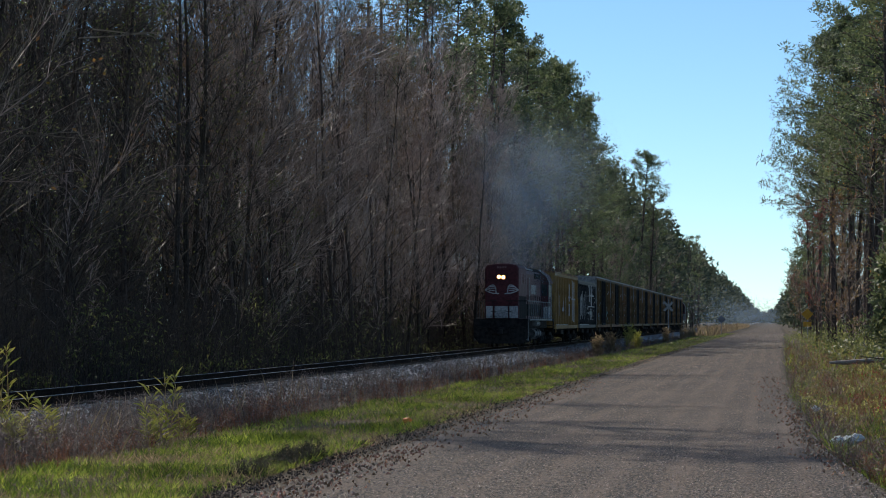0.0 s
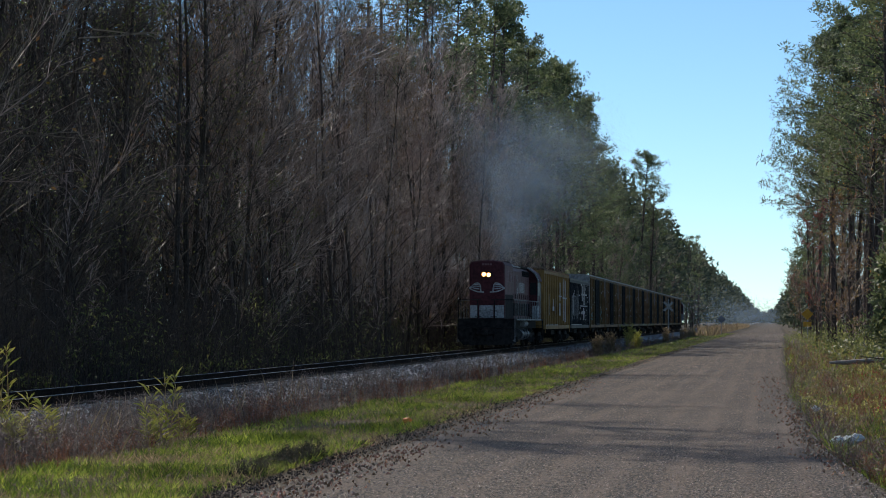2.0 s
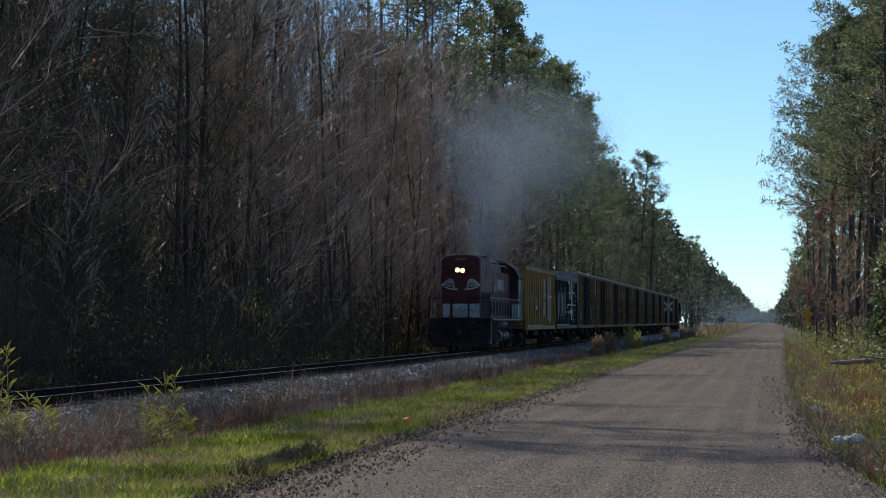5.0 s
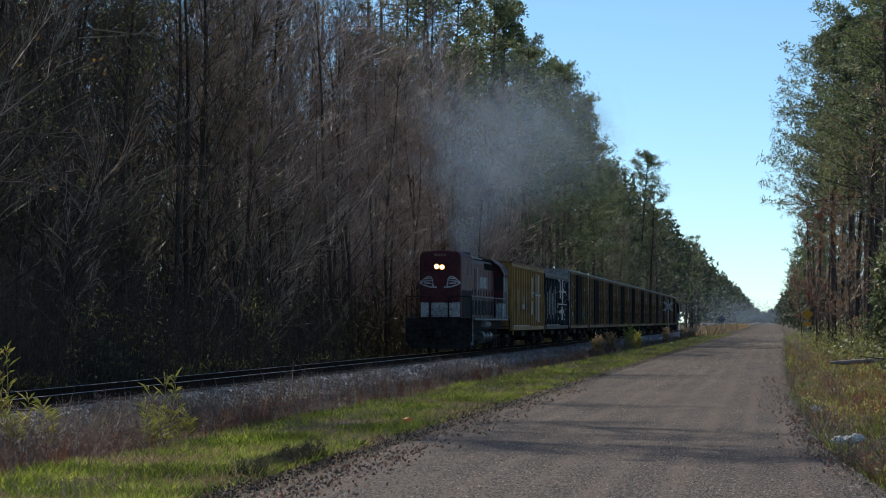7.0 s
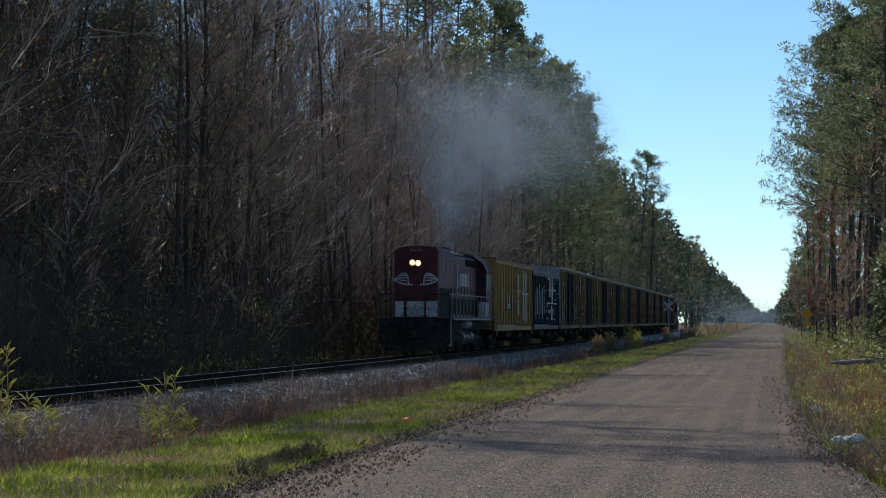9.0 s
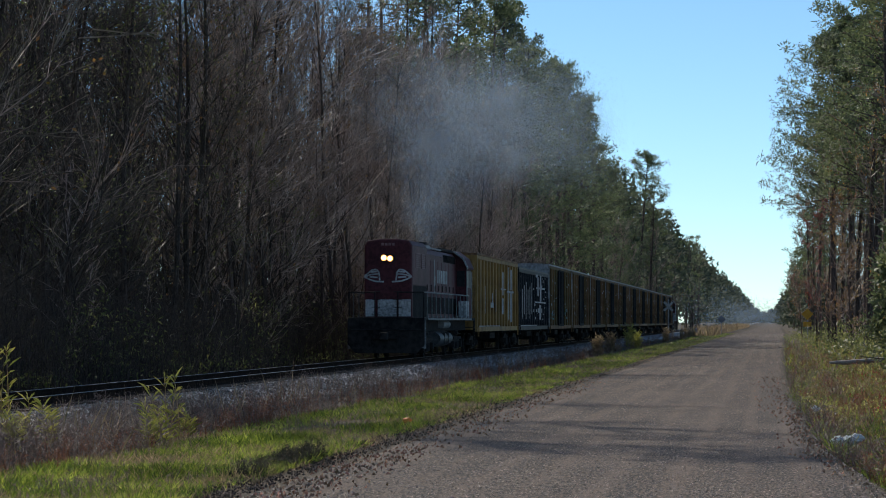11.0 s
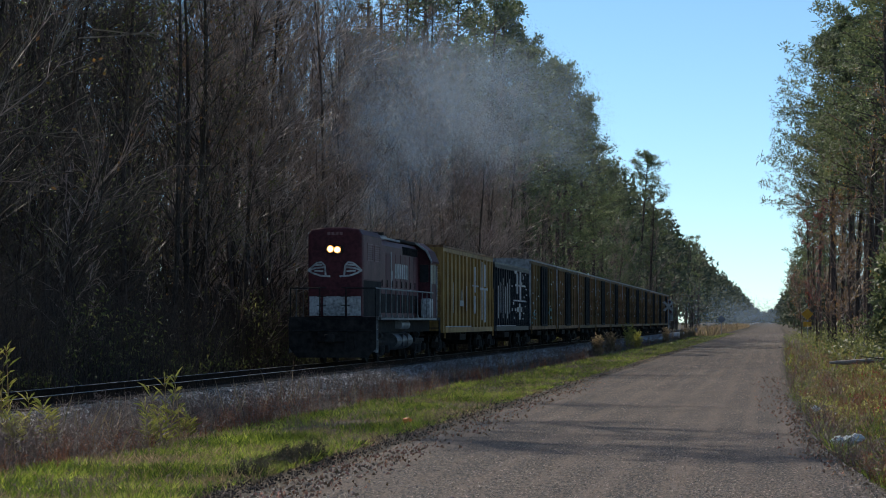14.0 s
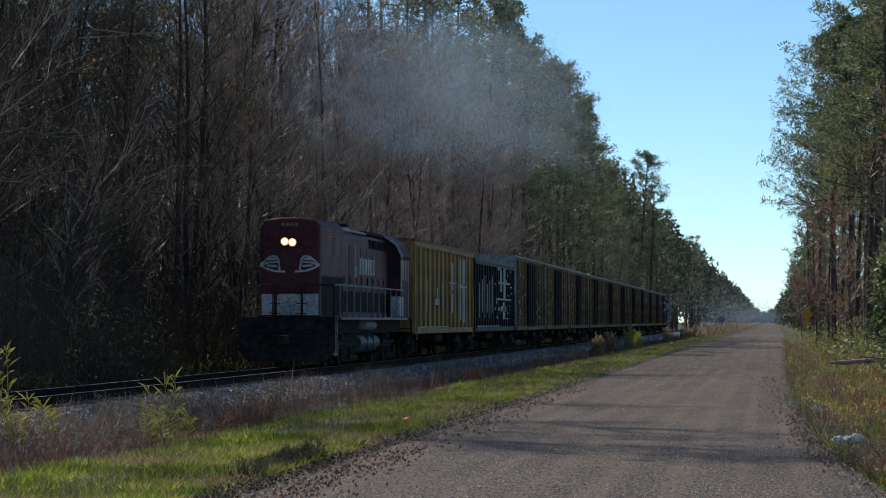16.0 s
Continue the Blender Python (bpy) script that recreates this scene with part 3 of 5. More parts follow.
        box(bm, (min(s * 1.1, s * 1.46), 14.2, 1.6), (max(s * 1.1, s * 1.46), 15.25, 2.35), 0.03)
        part("battery_box", bm, M_WHITE, loco, "dirty white equipment box on the walkway")
        bm = bmesh.new()
        rod(bm, (s * 1.37, 15.25, 1.6), (s * 1.37, 15.25, 3.7), 0.025)
        part("grab_rail", bm, M_GREY, cab)
        bm = bmesh.new()
        rod(bm, (s * 1.37, 17.2, 1.6), (s * 1.37, 17.2, 3.7), 0.025)
        part("grab_rail", bm, M_GREY, cab)
        # handrail: top rail, stanchions and the lower white kick plates
        bm = bmesh.new()
        rod(bm, (s * 1.46, -.6, 2.58), (s * 1.46, 15.2, 2.58), 0.026)
        part("handrail", bm, M_RAILING, loco, "dull grey metal handrail")
        for k in range(11):
            y = .5 + 1.42 * k
            bm = bmesh.new()
            rod(bm, (s * 1.46, y, 1.55), (s * 1.46, y, 2.58), 0.022)
            box(bm, (min(s * 1.44, s * 1.5), y - .09, 1.5), (max(s * 1.44, s * 1.5), y + .09, 1.68), 0.006)
            part("stanchion", bm, M_RAILING, loco)
        for y0 in (-.66, 16.9):                       # corner steps
            bm = bmesh.new()
            for z in (.42, .8, 1.16):
                box(bm, (min(s * 1.1, s * 1.5), y0, z), (max(s * 1.1, s * 1.5), y0 + .34, z + .04))
            for yy in (y0, y0 + .32):
                box(bm, (min(s * 1.47, s * 1.51), yy, .38), (max(s * 1.47, s * 1.51), yy + .05, 1.6))
            part("step", bm, M_RAILING if y0 < 0 else M_BLACK, loco, "corner boarding steps")
        bm = bmesh.new()
        rod(bm, (s * 1.46, -.64, 1.55), (s * 1.46, -.64, 2.58), 0.022)
        rod(bm, (s * 1.46, -.64, 2.58), (s * .45, -.64, 2.58), 0.022)
        rod(bm, (s * .45, -.64, 2.58), (s * .45, -.64, 1.55), 0.022)
        part("end_rail", bm, M_BLACK, loco)
        bm = bmesh.new()                              # air reservoirs beneath the deck
        drum(bm, (s * 1.2, 8.0, 1.32), 0.16, 2.3, "y", 16)
        part("air_reservoir", bm, M_RAILING, loco, "pale cylindrical air reservoir")
    bm = bmesh.new()
    tank = [(1.36 * math.copysign(abs(math.cos(a)) ** .5, math.cos(a)), .74 + .38 * math.sin(a)) for a in [k * math.pi / 12 for k in range(24)]]
    prism(bm, tank, "y", 5.6, 9.9)
    for y in (7.0, 8.4):
        box(bm, (-1.375, y, .5), (1.375, y + .06, 1.0))
    part("fuel_tank", bm, M_TANK, loco, "dull dark grey rounded fuel tank")
    truck(loco, 3.2, 2.75, True)
    truck(loco, 13.4, 2.75, True)
    coupler(loco, -.7, -1)
    coupler(loco, 17.3, 1)
    return loco


def make_boxcar(label, y0, y1, height, paint, posts, door, door_paint, roof_paint, end_paint, half=1.52):
    """A boxcar body between y0 and y1 with side posts, doors, end ribs, roof edge, ladders, brake gear and trucks."""
    car = empty("boxcar", pose(TRACK_X, 149.5, RAIL_Z), label, "boxcar")
    bm = bmesh.new()
    box(bm, (-half + .1, y0 + .04, 1.1), (half - .1, y1 - .04, height - .1))
    part("body", bm, paint, car)
    bm = bmesh.new()
    prism(bm, [(-half, height - .14), (half, height - .14), (half, height - .06), (.5, height), (-.5, height), (-half, height - .06)], "y", y0, y1)
    part("roof", bm, roof_paint, car, "pale weathered metal roof")
    for y in (y0, y1 - .05):
        bm = bmesh.new()
        box(bm, (-half, y, 1.05), (half, y + .05, height - .14), 0.01)
        end = part("end_wall", bm, end_paint, car)
        for k in range(9):
            bm = bmesh.new()
            z = 1.4 + k * (height - 1.8) / 9
            box(bm, (-half + .12, y - .05 if y == y0 else y + .05, z), (half - .12, y if y == y0 else y + .1, z + .17), 0.02)
            part("rib", bm, end_paint, end)
    for s in (-1, 1):
        bm = bmesh.new()
        box(bm, (min(s * (half - .1), s * half), y0, .98), (max(s * (half - .1), s * half), y1, 1.2), 0.012)
        part("side_sill", bm, paint, car)
        bm = bmesh.new()
        box(bm, (min(s * (half - .1), s * half), y0, height - .32), (max(s * (half - .1), s * half), y1, height - .15), 0.012)
        part("top_plate", bm, paint, car)
        bm = bmesh.new()
        box(bm, (-.075, -.07, 1.2), (.035, .07, height - .32), 0.012)
        first = None
        for k in range(posts + 1):
            y = y0 + .1 + (y1 - y0 - .2) * k / posts
            if door and door[0] - .1 < y < door[1] + .1:
                continue
            if first is None:
                first = post = part("post", bm, paint, car)
            else:
                post = new("post", first.data)
                post.parent = car
            post.matrix_basis = pose(s * (half - .04), y, 0, 0, 0, 0 if s > 0 else 180)
        if first is None:
            bm.free()
        if door:
            bm = bmesh.new()
            box(bm, (min(s * (half - .06), s * (half + .03)), door[0], 1.15), (max(s * (half - .06), s * (half + .03)), door[1], height - .28), 0.012)
            panel = part("door", bm, door_paint, car, "dark plug door")
            for f in (.2, .5, .8):
                bm = bmesh.new()
                yy = door[0] + (door[1] - door[0]) * f
                rod(bm, (s * (half + .05), yy, 1.3), (s * (half + .05), yy, height - .4), 0.022)
                part("locking_bar", bm, door_paint, panel)
        for y in (y0 + .3, y1 - .3):
            bm = bmesh.new()
            for d in (-.2, .2):
                rod(bm, (s * (half + .03), y + d, .75), (s * (half + .03), y + d, height - 1.6 if y > y0 + 1 else height - .3), 0.015, 5)
            for k in range(9 if y < y0 + 1 else 5):
                rod(bm, (s * (half + .03), y - .2, .8 + .38 * k), (s * (half + .03), y + .2, .8 + .38 * k), 0.013, 5)
            part("ladder", bm, paint, car)
    bm = bmesh.new()
    box(bm, (-.25, y0 + .2, .8), (.25, y1 - .2, 1.1))
    box(bm, (-1.2, (y0 + y1) / 2 - 1.2, .62), (1.2, (y0 + y1) / 2 + 1.2, .95), 0.05)
    for y in np.arange(y0 + 3.5, y1 - 3, 1.9):
        box(bm, (-1.4, y - .08, .9), (1.4, y + .08, 1.1))
    part("underframe", bm, M_BLACK, car)
    for y in (y0 + 2.1, y1 - 2.1):
        truck(car, y, 1.78)
    coupler(car, y0, -1)
    coupler(car, y1, 1)
    return car


def joined(rows, seed, x, y0, y1, z0, z1):
    """Broken painted lines for worn, unreadable lettering."""
    rng = random.Random(seed)
    return [(a, a + w, b, b + h) for a, b, w, h in [(rng.uniform(y0, y1), rng.uniform(z0, z1), rng.uniform(.2, .9), rng.uniform(.05, .16)) for _ in range(rows)]]


def make_train():
    loco = make_locomotive("maroon and white diesel locomotive running with lit headlights")
    TRAIN.append((loco, 0.0))
    first = make_boxcar("weathered yellow ribbed boxcar with white graffiti stripes", 18.1, 38.2, 4.62, M_YELLOW, 14, None, M_YELLOW, M_OLIVE, M_YELLOW)
    flat_bars("graffiti", first, M_WHITE, "plain white painted stroke",
              [(29.5, 30.3, 1.8, 2.6), (29.7, 30.3, 2.75, 3.9), (33.9, 34.7, 1.4, 2.9), (34.0, 34.6, 3.05, 4.1), (32.0, 35.6, 2.9, 3.0), (32.8, 33.2, 1.5, 4.2), (24.0, 25.4, 2.1, 2.35), (28.8, 31.5, 3.02, 3.08),
               (24.6, 24.9, 2.2, 2.8), (21.5, 21.6, 1.8, 3.1), (26.4, 26.6, 1.9, 3.0), (18.6, 28.5, 1.21, 1.25)], 1.535)
    TRAIN.append((first, 0.0))
    second = make_boxcar("black boxcar with worn white lettering bars", 39.0, 58.0, 4.4, M_NAVY, 16, None, M_NAVY, M_TANK, M_NAVY)
    flat_bars("lettering_bar", second, M_WHITE, "plain worn white bar",
              [(40.6 + 1.15 * k, 40.85 + 1.15 * k, 1.6 + .25 * (k % 2), 3.2 + .2 * (k % 3)) for k in range(6)] + [(50.2, 51.2, 2.9, 4.0), (52.0, 53.0, 2.6, 4.1), (48.5, 56.0, 2.5, 2.58), (49.5, 55.5, 3.3, 3.4),
               (50.5, 53.5, 1.95, 2.2), (51.6, 52.6, 1.55, 2.4), (39.6, 50, 1.21, 1.25)] + joined(26, 5, 1, 47.5, 56, 1.4, 4.1), 1.535)
    TRAIN.append((second, 0.0))
    rng = random.Random(8)
    base = make_boxcar("tall faded yellow-brown boxcar with a black door", 0.35, 18.75, 4.98, M_OLIVE, 10, (7.6, 11.6), M_DARKDOOR, M_GREY, M_GREY)
    tagged(base, group="tall boxcars of the train")
    flat_bars("patch_bar", base, M_WHITE, "small plain pale bar", joined(9, 9, 1, 1.0, 6.8, 1.6, 4.4) + joined(6, 19, 1, 12.2, 17.5, 1.6, 4.4), 1.525)
    cars = [base] + [copy_thing(base, pose(0, 0, 0)) for _ in range(10)]
    flat_bars("graffiti", cars[0], M_TEAL, "teal painted stroke", joined(9, 23, 1, 0.8, 3.0, 1.25, 2.1) + joined(9, 24, 1, 12.0, 15.5, 1.25, 2.2), 1.527)
    for i, car in enumerate(cars):
        TRAIN.append((car, 58.7 + 19.2 * i))
    tail = copy_thing(loco, pose(0, 0, 0))
    tagged(tail, "pale maroon and white diesel locomotive at the train's tail")
    TRAIN.append((tail, 58.7 + 19.2 * 11 + 1.2))
    for lamp in [o for o in tail.children_recursive if o.name.startswith(("lamp", "reflector"))]:
        lamp.data = lamp.data.copy()
        lamp.data.materials[0] = M_GLASS
    for panel in [o for o in tail.children if o.name.startswith("radiator_hood")]:
        panel.data = panel.data.copy()
        panel.data.materials[0] = M_WHITE
    for car, _ in TRAIN:
        WHEELS.extend(o for o in car.children_recursive if o.name.startswith("wheelset"))


make_train()


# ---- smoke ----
# colours the exhaust puffs and also the distant aerial haze
M_SMOKE_HAZE = material("smoke_and_haze", (0.26, 0.32, 0.39), (0.40, 0.47, 0.55), 0.5, 0.9, 0, translucent=0.5)


def thin_out(m, opacity):
    n, l = m.node_tree.nodes, m.node_tree.links
    out = n["Material Output"]
    src = out.inputs["Surface"].links[0].from_socket
    clear, ms = n.new("ShaderNodeBsdfTransparent"), n.new("ShaderNodeMixShader")
    ms.inputs[0].default_value = opacity
    l.new(clear.outputs[0], ms.inputs[1])
    l.new(src, ms.inputs[2])
    l.new(ms.outputs[0], out.inputs["Surface"])


thin_out(M_SMOKE_HAZE, 0.4)
PUFFS = []


def fleck_cloud(seed, count, sigma, size, stretch=(1, 1, 1), clip=2.4):
    """A puff or haze bank: flecks too fine to see singly, thinning out from its heart."""
    rng = np.random.default_rng(seed)
    c = rng.normal(0, 1, (count * 2, 3))
    c = c[(c ** 2).sum(1) < clip ** 2][:count] * sigma * np.array(stretch)
    d = rng.normal(0, 1, (len(c), 3, 3))
    d *= (size / np.linalg.norm(d, axis=2))[..., None] if np.ndim(size) else size / np.linalg.norm(d, axis=2, keepdims=True)
    v = (c[:, None, :] + d).reshape(-1, 3)
    return v.tolist(), np.arange(len(v)).reshape(-1, 3).tolist()


def stack_y(t):
    return 149.5 - travel(t) + 9.8


def travel(t):
    return 3.95 * t + 0.0145 * t * t


def make_smoke():
    rng = random.Random(21)
    meshes = []
    for k in range(3):
        for sigma, count, shape in ((0.29, 560, (1, 1, 1)), (1.0, 1300, (0.31, 1.35, 0.42)), (1.3, 1900, (1, 1, 1))):
            v, f = fleck_cloud(40 + k, count, sigma, 0.0345, shape)
            me = bpy.data.meshes.new("smoke_puff")
            me.from_pydata(v, [], f)
            me.materials.append(M_SMOKE_HAZE)
            meshes.append(me)
    t = -7.0
    while t < 13.2:
        for k in range(8 if t < 12.2 else 4):
            size = rng.choice((1, 2)) if t < 0 else 0 if rng.random() < 0.35 else 1
            ob = new("smoke_puff", meshes[3 * rng.randrange(3) + size])
            tagged(ob, "thin grey-blue puff of diesel exhaust smoke", "smoke", "puffs of exhaust smoke", "stuff")
            drift = (min(rng.gauss(0.02, 0.52), 0.6), rng.gauss(0.0, 0.8))
            PUFFS.append((ob, t + rng.uniform(0, 0.34), drift, rng.uniform(0.75, 1.4), rng.choice((-1, 1)) * rng.uniform(45, 110)))
        t += 0.34


def puff_pose(born, drift, rise, turn, t):
    """In the stack until it is born; then it rises, turns and drifts off."""
    age = t - born
    if age <= 0:
        return pose(TRACK_X, stack_y(t), RAIL_Z + 3.1)
    lift = rise * (2.2 * (1 - math.exp(-age / 0.9)) + 6.5 * (1 - math.exp(-age / 4.5)))
    spread = age ** 0.85
    wound = 1 - math.exp(-age / 1.6)
    return pose(TRACK_X + drift[0] * spread + 0.3 * (1 - math.exp(-age / 3)) - 0.022 * max(0, age - 4) ** 2, stack_y(born) - 1.2 * (1 - math.exp(-age)) - 0.75 * age + drift[1] * spread, RAIL_Z + 3.4 + 0.6 * min(age / 0.3, 1) + lift,
                35 * wound * (1 if turn > 0 else -1), 0, turn * wound)


make_smoke()


# ---- woods ----
def scatter(rng, near, far):
    """A distance between near and far, thinning out with the square of it."""
    return 1 / (1 / near + (1 / far - 1 / near) * rng.random())


def make_woods():
    rng = random.Random(11)
    front, dark, mid, young, fine, pines, distant, roadside = [], [], [], [], [], [], [], []
    for store, detail, count, label, high in ((front, 2, 6, "tall leafless hardwood with a dense grey twig crown", 20), (mid, 1, 5, "leafless hardwood standing inside the wood", 21)):
        for k in range(count):
            t, w, lv = bare_tree(100 * detail + k, high + rng.uniform(-2, 3), detail, (0.02, 0.1, 0.32)[k % 3])
            store.append(plant_thing("hardwood_tree", [("trunk", t, M_BARK), ("crown", w, M_TWIG), ("leaves", lv, M_LEAF)], label, "tree", "trees of the wood"))
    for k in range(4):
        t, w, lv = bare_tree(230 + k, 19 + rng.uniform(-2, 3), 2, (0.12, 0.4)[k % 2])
        dark.append(plant_thing("hardwood_tree", [("trunk", t, M_BARK), ("crown", w, M_SHADETWIG), ("leaves", lv, M_SHRUB)], "tall hardwood with twigs darkened for shade and a few olive leaves", "tree", "trees of the wood"))
    for k in range(5):
        t, w, lv = bare_tree(300 + k, 7.5 + 1.2 * k, 0, (0.1, 0.9, 0.3)[k % 3])
        young.append(plant_thing("sapling", [("trunk", t, M_BARK), ("crown", w, M_TWIG), ("leaves", lv, (M_LEAF, M_SHRUB)[k % 2])], "slender sapling with few leaves at the wood's edge", "sapling", "saplings of the wood"))
    for k in range(5):
        t, c = pine_tree(500 + k, 26.5 + rng.uniform(-1.5, 1.5), 1, 0.16 + 0.08 * k)
        pines.append(plant_thing("pine_tree", [("trunk", t, M_PINEBARK), ("crown", c, M_NEEDLE)], "tall dark green pine at the edge of the wood", "tree", "pines of the wood"))
    for k in range(3):
        t, c = pine_tree(520 + k, 26 + k, 0, 0.3 + 0.08 * k)
        distant.append(plant_thing("pine_tree", [("trunk", t, M_PINEBARK), ("crown", c, M_NEEDLE)], "far dark green pine lining the road", "tree", "pines of the wood"))
    for k in range(2):
        t, c = pine_tree(540 + k, 23.5 + k, 2, 0.42 + 0.05 * k, 0.31)
        roadside.append(plant_thing("pine_tree", [("trunk", t, M_PINEBARK), ("crown", c, M_NEEDLE)], "broad-crowned green pine beside the gravel road", "tree", "pines beside the road"))

    def plant(store, x, y, scale=1.0, k=None):
        src = rng.choice(store) if k is None else store[k]
        ob = copy_thing(src, pose(x, y, ground_height(x), 0, 0, rng.uniform(0, 360)))
        ob.scale = (scale, scale, scale * rng.uniform(0.94, 1.07))
        return ob

    # crowns in the paler twig colour that stands for sun on them
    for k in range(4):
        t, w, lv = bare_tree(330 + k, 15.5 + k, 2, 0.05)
        fine.append(plant_thing("hardwood_tree", [("trunk", t, M_BARK), ("crown", w, M_SUNTWIG), ("leaves", lv, M_LEAF)], "leafless hardwood with a spreading twig crown coloured as sunlit", "tree", "trees of the wood"))
    y = 64.0                                          # open ground lies nearer than this, outside the wood
    while y < 205:
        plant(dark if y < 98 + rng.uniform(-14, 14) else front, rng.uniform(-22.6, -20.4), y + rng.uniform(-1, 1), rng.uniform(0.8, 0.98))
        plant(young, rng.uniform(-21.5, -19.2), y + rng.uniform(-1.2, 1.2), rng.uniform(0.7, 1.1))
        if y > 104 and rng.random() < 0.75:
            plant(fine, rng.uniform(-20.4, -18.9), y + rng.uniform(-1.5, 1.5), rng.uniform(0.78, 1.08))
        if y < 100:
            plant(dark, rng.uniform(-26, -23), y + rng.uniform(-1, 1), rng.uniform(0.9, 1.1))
        elif rng.random() < 0.7:
            plant(mid, rng.uniform(-26.5, -23), y + rng.uniform(-1, 1), rng.uniform(0.85, 1.1))
        y += 3.4
    for k in range(4):                                # unseen trees added out of view to keep skylight off the wood's near end
        plant(dark, rng.uniform(-36, -29), 40 + 3.2 * k, rng.uniform(0.8, 1.0))
    for x, y, s in ((-21.4, 107, 1.22), (-21.2, 112, 1.18), (-21.6, 79, 1.2)):   # a few that overtop the edge
        plant(front, x, y, s)
    for u, x in ((172, -24.5), (181, -27), (190, -25), (199, -23.5), (206, -25), (212, -22.6), (219, -24), (224, -23.0)):
        plant(pines, x, u, rng.uniform(0.96, 1.04), rng.randrange(3))
    for x, y, s in ((-21.0, 60.2, 1.42), (-21.2, 65.0, 1.38), (-21.6, 62.8, 1.4)):   # tall trees standing before the wood
        plant(front, x, y, s)
    y = 226.0
    while y < 432:
        tall = float(np.interp(y, (226, 245, 262, 290, 325, 360, 432), (0.97, 1.02, 1.06, 1.05, 0.97, 0.88, 0.84)))
        plant(pines, rng.uniform(-23.4, -21.4), y + rng.uniform(-2, 2), tall * rng.uniform(0.93, 1.04))
        if rng.random() < 0.65:
            plant(distant, rng.uniform(-30, -25), y + rng.uniform(-2, 2), tall * rng.uniform(0.88, 1.0))
        if rng.random() < 0.5:
            plant(mid, rng.uniform(-21.5, -20.5), y, rng.uniform(0.5, 0.75))
        y += 4.6 + (y - 226) * 0.012
    t, c = pine_tree(531, 30.0, 1, 0.74, 0.155)
    lone = plant_thing("pine_tree", [("trunk", t, M_PINEBARK), ("crown", c, M_NEEDLE)], "lone tall pine with a rounded top above its neighbours", "tree", "pines of the wood")
    lone.matrix_basis = pose(-21.8, 446, ground_height(-21.8))
    plant(pines, -20.2, 462, 0.9, 4)
    plant(pines, -20.6, 474, 0.82, 3)
    plant(mid, -19.8, 470, 0.9)
    plant(mid, -20.6, 488, 0.85)
    y = 455.0
    while y < 900:
        low = 0.68 if y < 560 else 0.9
        plant(mid if rng.random() < 0.35 else distant, rng.uniform(-24, -21.0), y, low * rng.uniform(0.85, 1.1))
        plant(distant, rng.uniform(-30, -25), y + 3, low * rng.uniform(0.9, 1.1))
        y += 11 + (y - 455) * 0.02
    # pines beside the road
    for u, z, s, k in ((1475, 200, 0.97, 0), (1505, 214, 1.05, 1), (1533, 182, 0.98, 0), (1562, 165, 1.05, 1), (1450, 262, 0.84, 1), (1548, 232, 1.1, 0)):
        plant(roadside, (u - 1360) * z / 4814, z, s, k)
    for u, z, s in ((1582, 150, 0.95), (1433, 330, 0.72), (1488, 290, 0.9), (1600, 172, 0.95), (1515, 245, 0.9), (1545, 205, 0.9), (1500, 240, 1.0), (1530, 262, 1.05), (1560, 215, 1.0), (1470, 310, 0.85)):
        plant(pines, (u - 1360) * z / 4814, z, s, 4)
    y = 360.0
    while y < 900:
        plant(distant, rng.uniform(6.0, 8.2), y, rng.uniform(0.55, 0.75))
        plant(mid if rng.random() < 0.25 else distant, rng.uniform(9, 15), y + 4, rng.uniform(0.6, 0.85))
        y += 14 + (y - 360) * 0.02
    for x, y, s in ((9.5, 230, 0.9), (11.5, 250, 0.95), (13, 215, 1.0), (9.0, 285, 0.85), (10.5, 310, 0.85), (14, 275, 1.0), (12.0, 190, 0.9), (15.5, 235, 0.95), (11.0, 340, 0.8)):
        plant(mid if s < 0.92 else pines, x, y, s)
    for x, y, s in ((9.2, 340, 0.72), (10.8, 352, 0.8), (12.4, 346, 0.85), (13.9, 360, 0.8), (15.4, 350, 0.88), (11.5, 385, 0.85), (17.0, 368, 0.9), (14.6, 392, 0.9)):
        plant(distant, x, y, s)
    for x, y, s in ((9.5, 262, 0.75), (12.5, 300, 0.85), (16, 330, 0.9), (13.5, 352, 0.8), (10.0, 325, 0.7), (17.5, 300, 0.9), (11.8, 222, 0.6), (14.5, 255, 0.7)):
        plant(mid, x, y, s)
    # leafy autumn trees on the road's verge
    for seed, x, y, h, leaf, label in ((701, 5.7, 112, 15, M_LEAF, "hardwood still holding orange-brown autumn leaves"), (702, 7.4, 128, 17, M_LEAF, "hardwood still holding orange-brown autumn leaves"),
                                       (703, 3.35, 188, 11, M_REDLEAF, "slim hardwood with dull red autumn leaves"), (704, 5.2, 170, 9, M_LEAF, "hardwood still holding orange-brown autumn leaves"),
                                       (706, 4.5, 206, 13, M_LEAF, "hardwood still holding orange-brown autumn leaves"), (707, 4.3, 178, 11, M_LEAF, "hardwood still holding orange-brown autumn leaves"),
                                       (705, 3.6, 290, 9, M_LEAF, "hardwood still holding orange-brown autumn leaves")):
        t, w, lv = bare_tree(seed, h, 1, 0.9)
        ob = plant_thing("autumn_tree", [("trunk", t, M_BARK), ("crown", w, M_TWIG), ("leaves", lv, leaf)], label, "tree", "autumn trees on the verge")
        ob.matrix_basis = pose(x, y, ground_height(x))
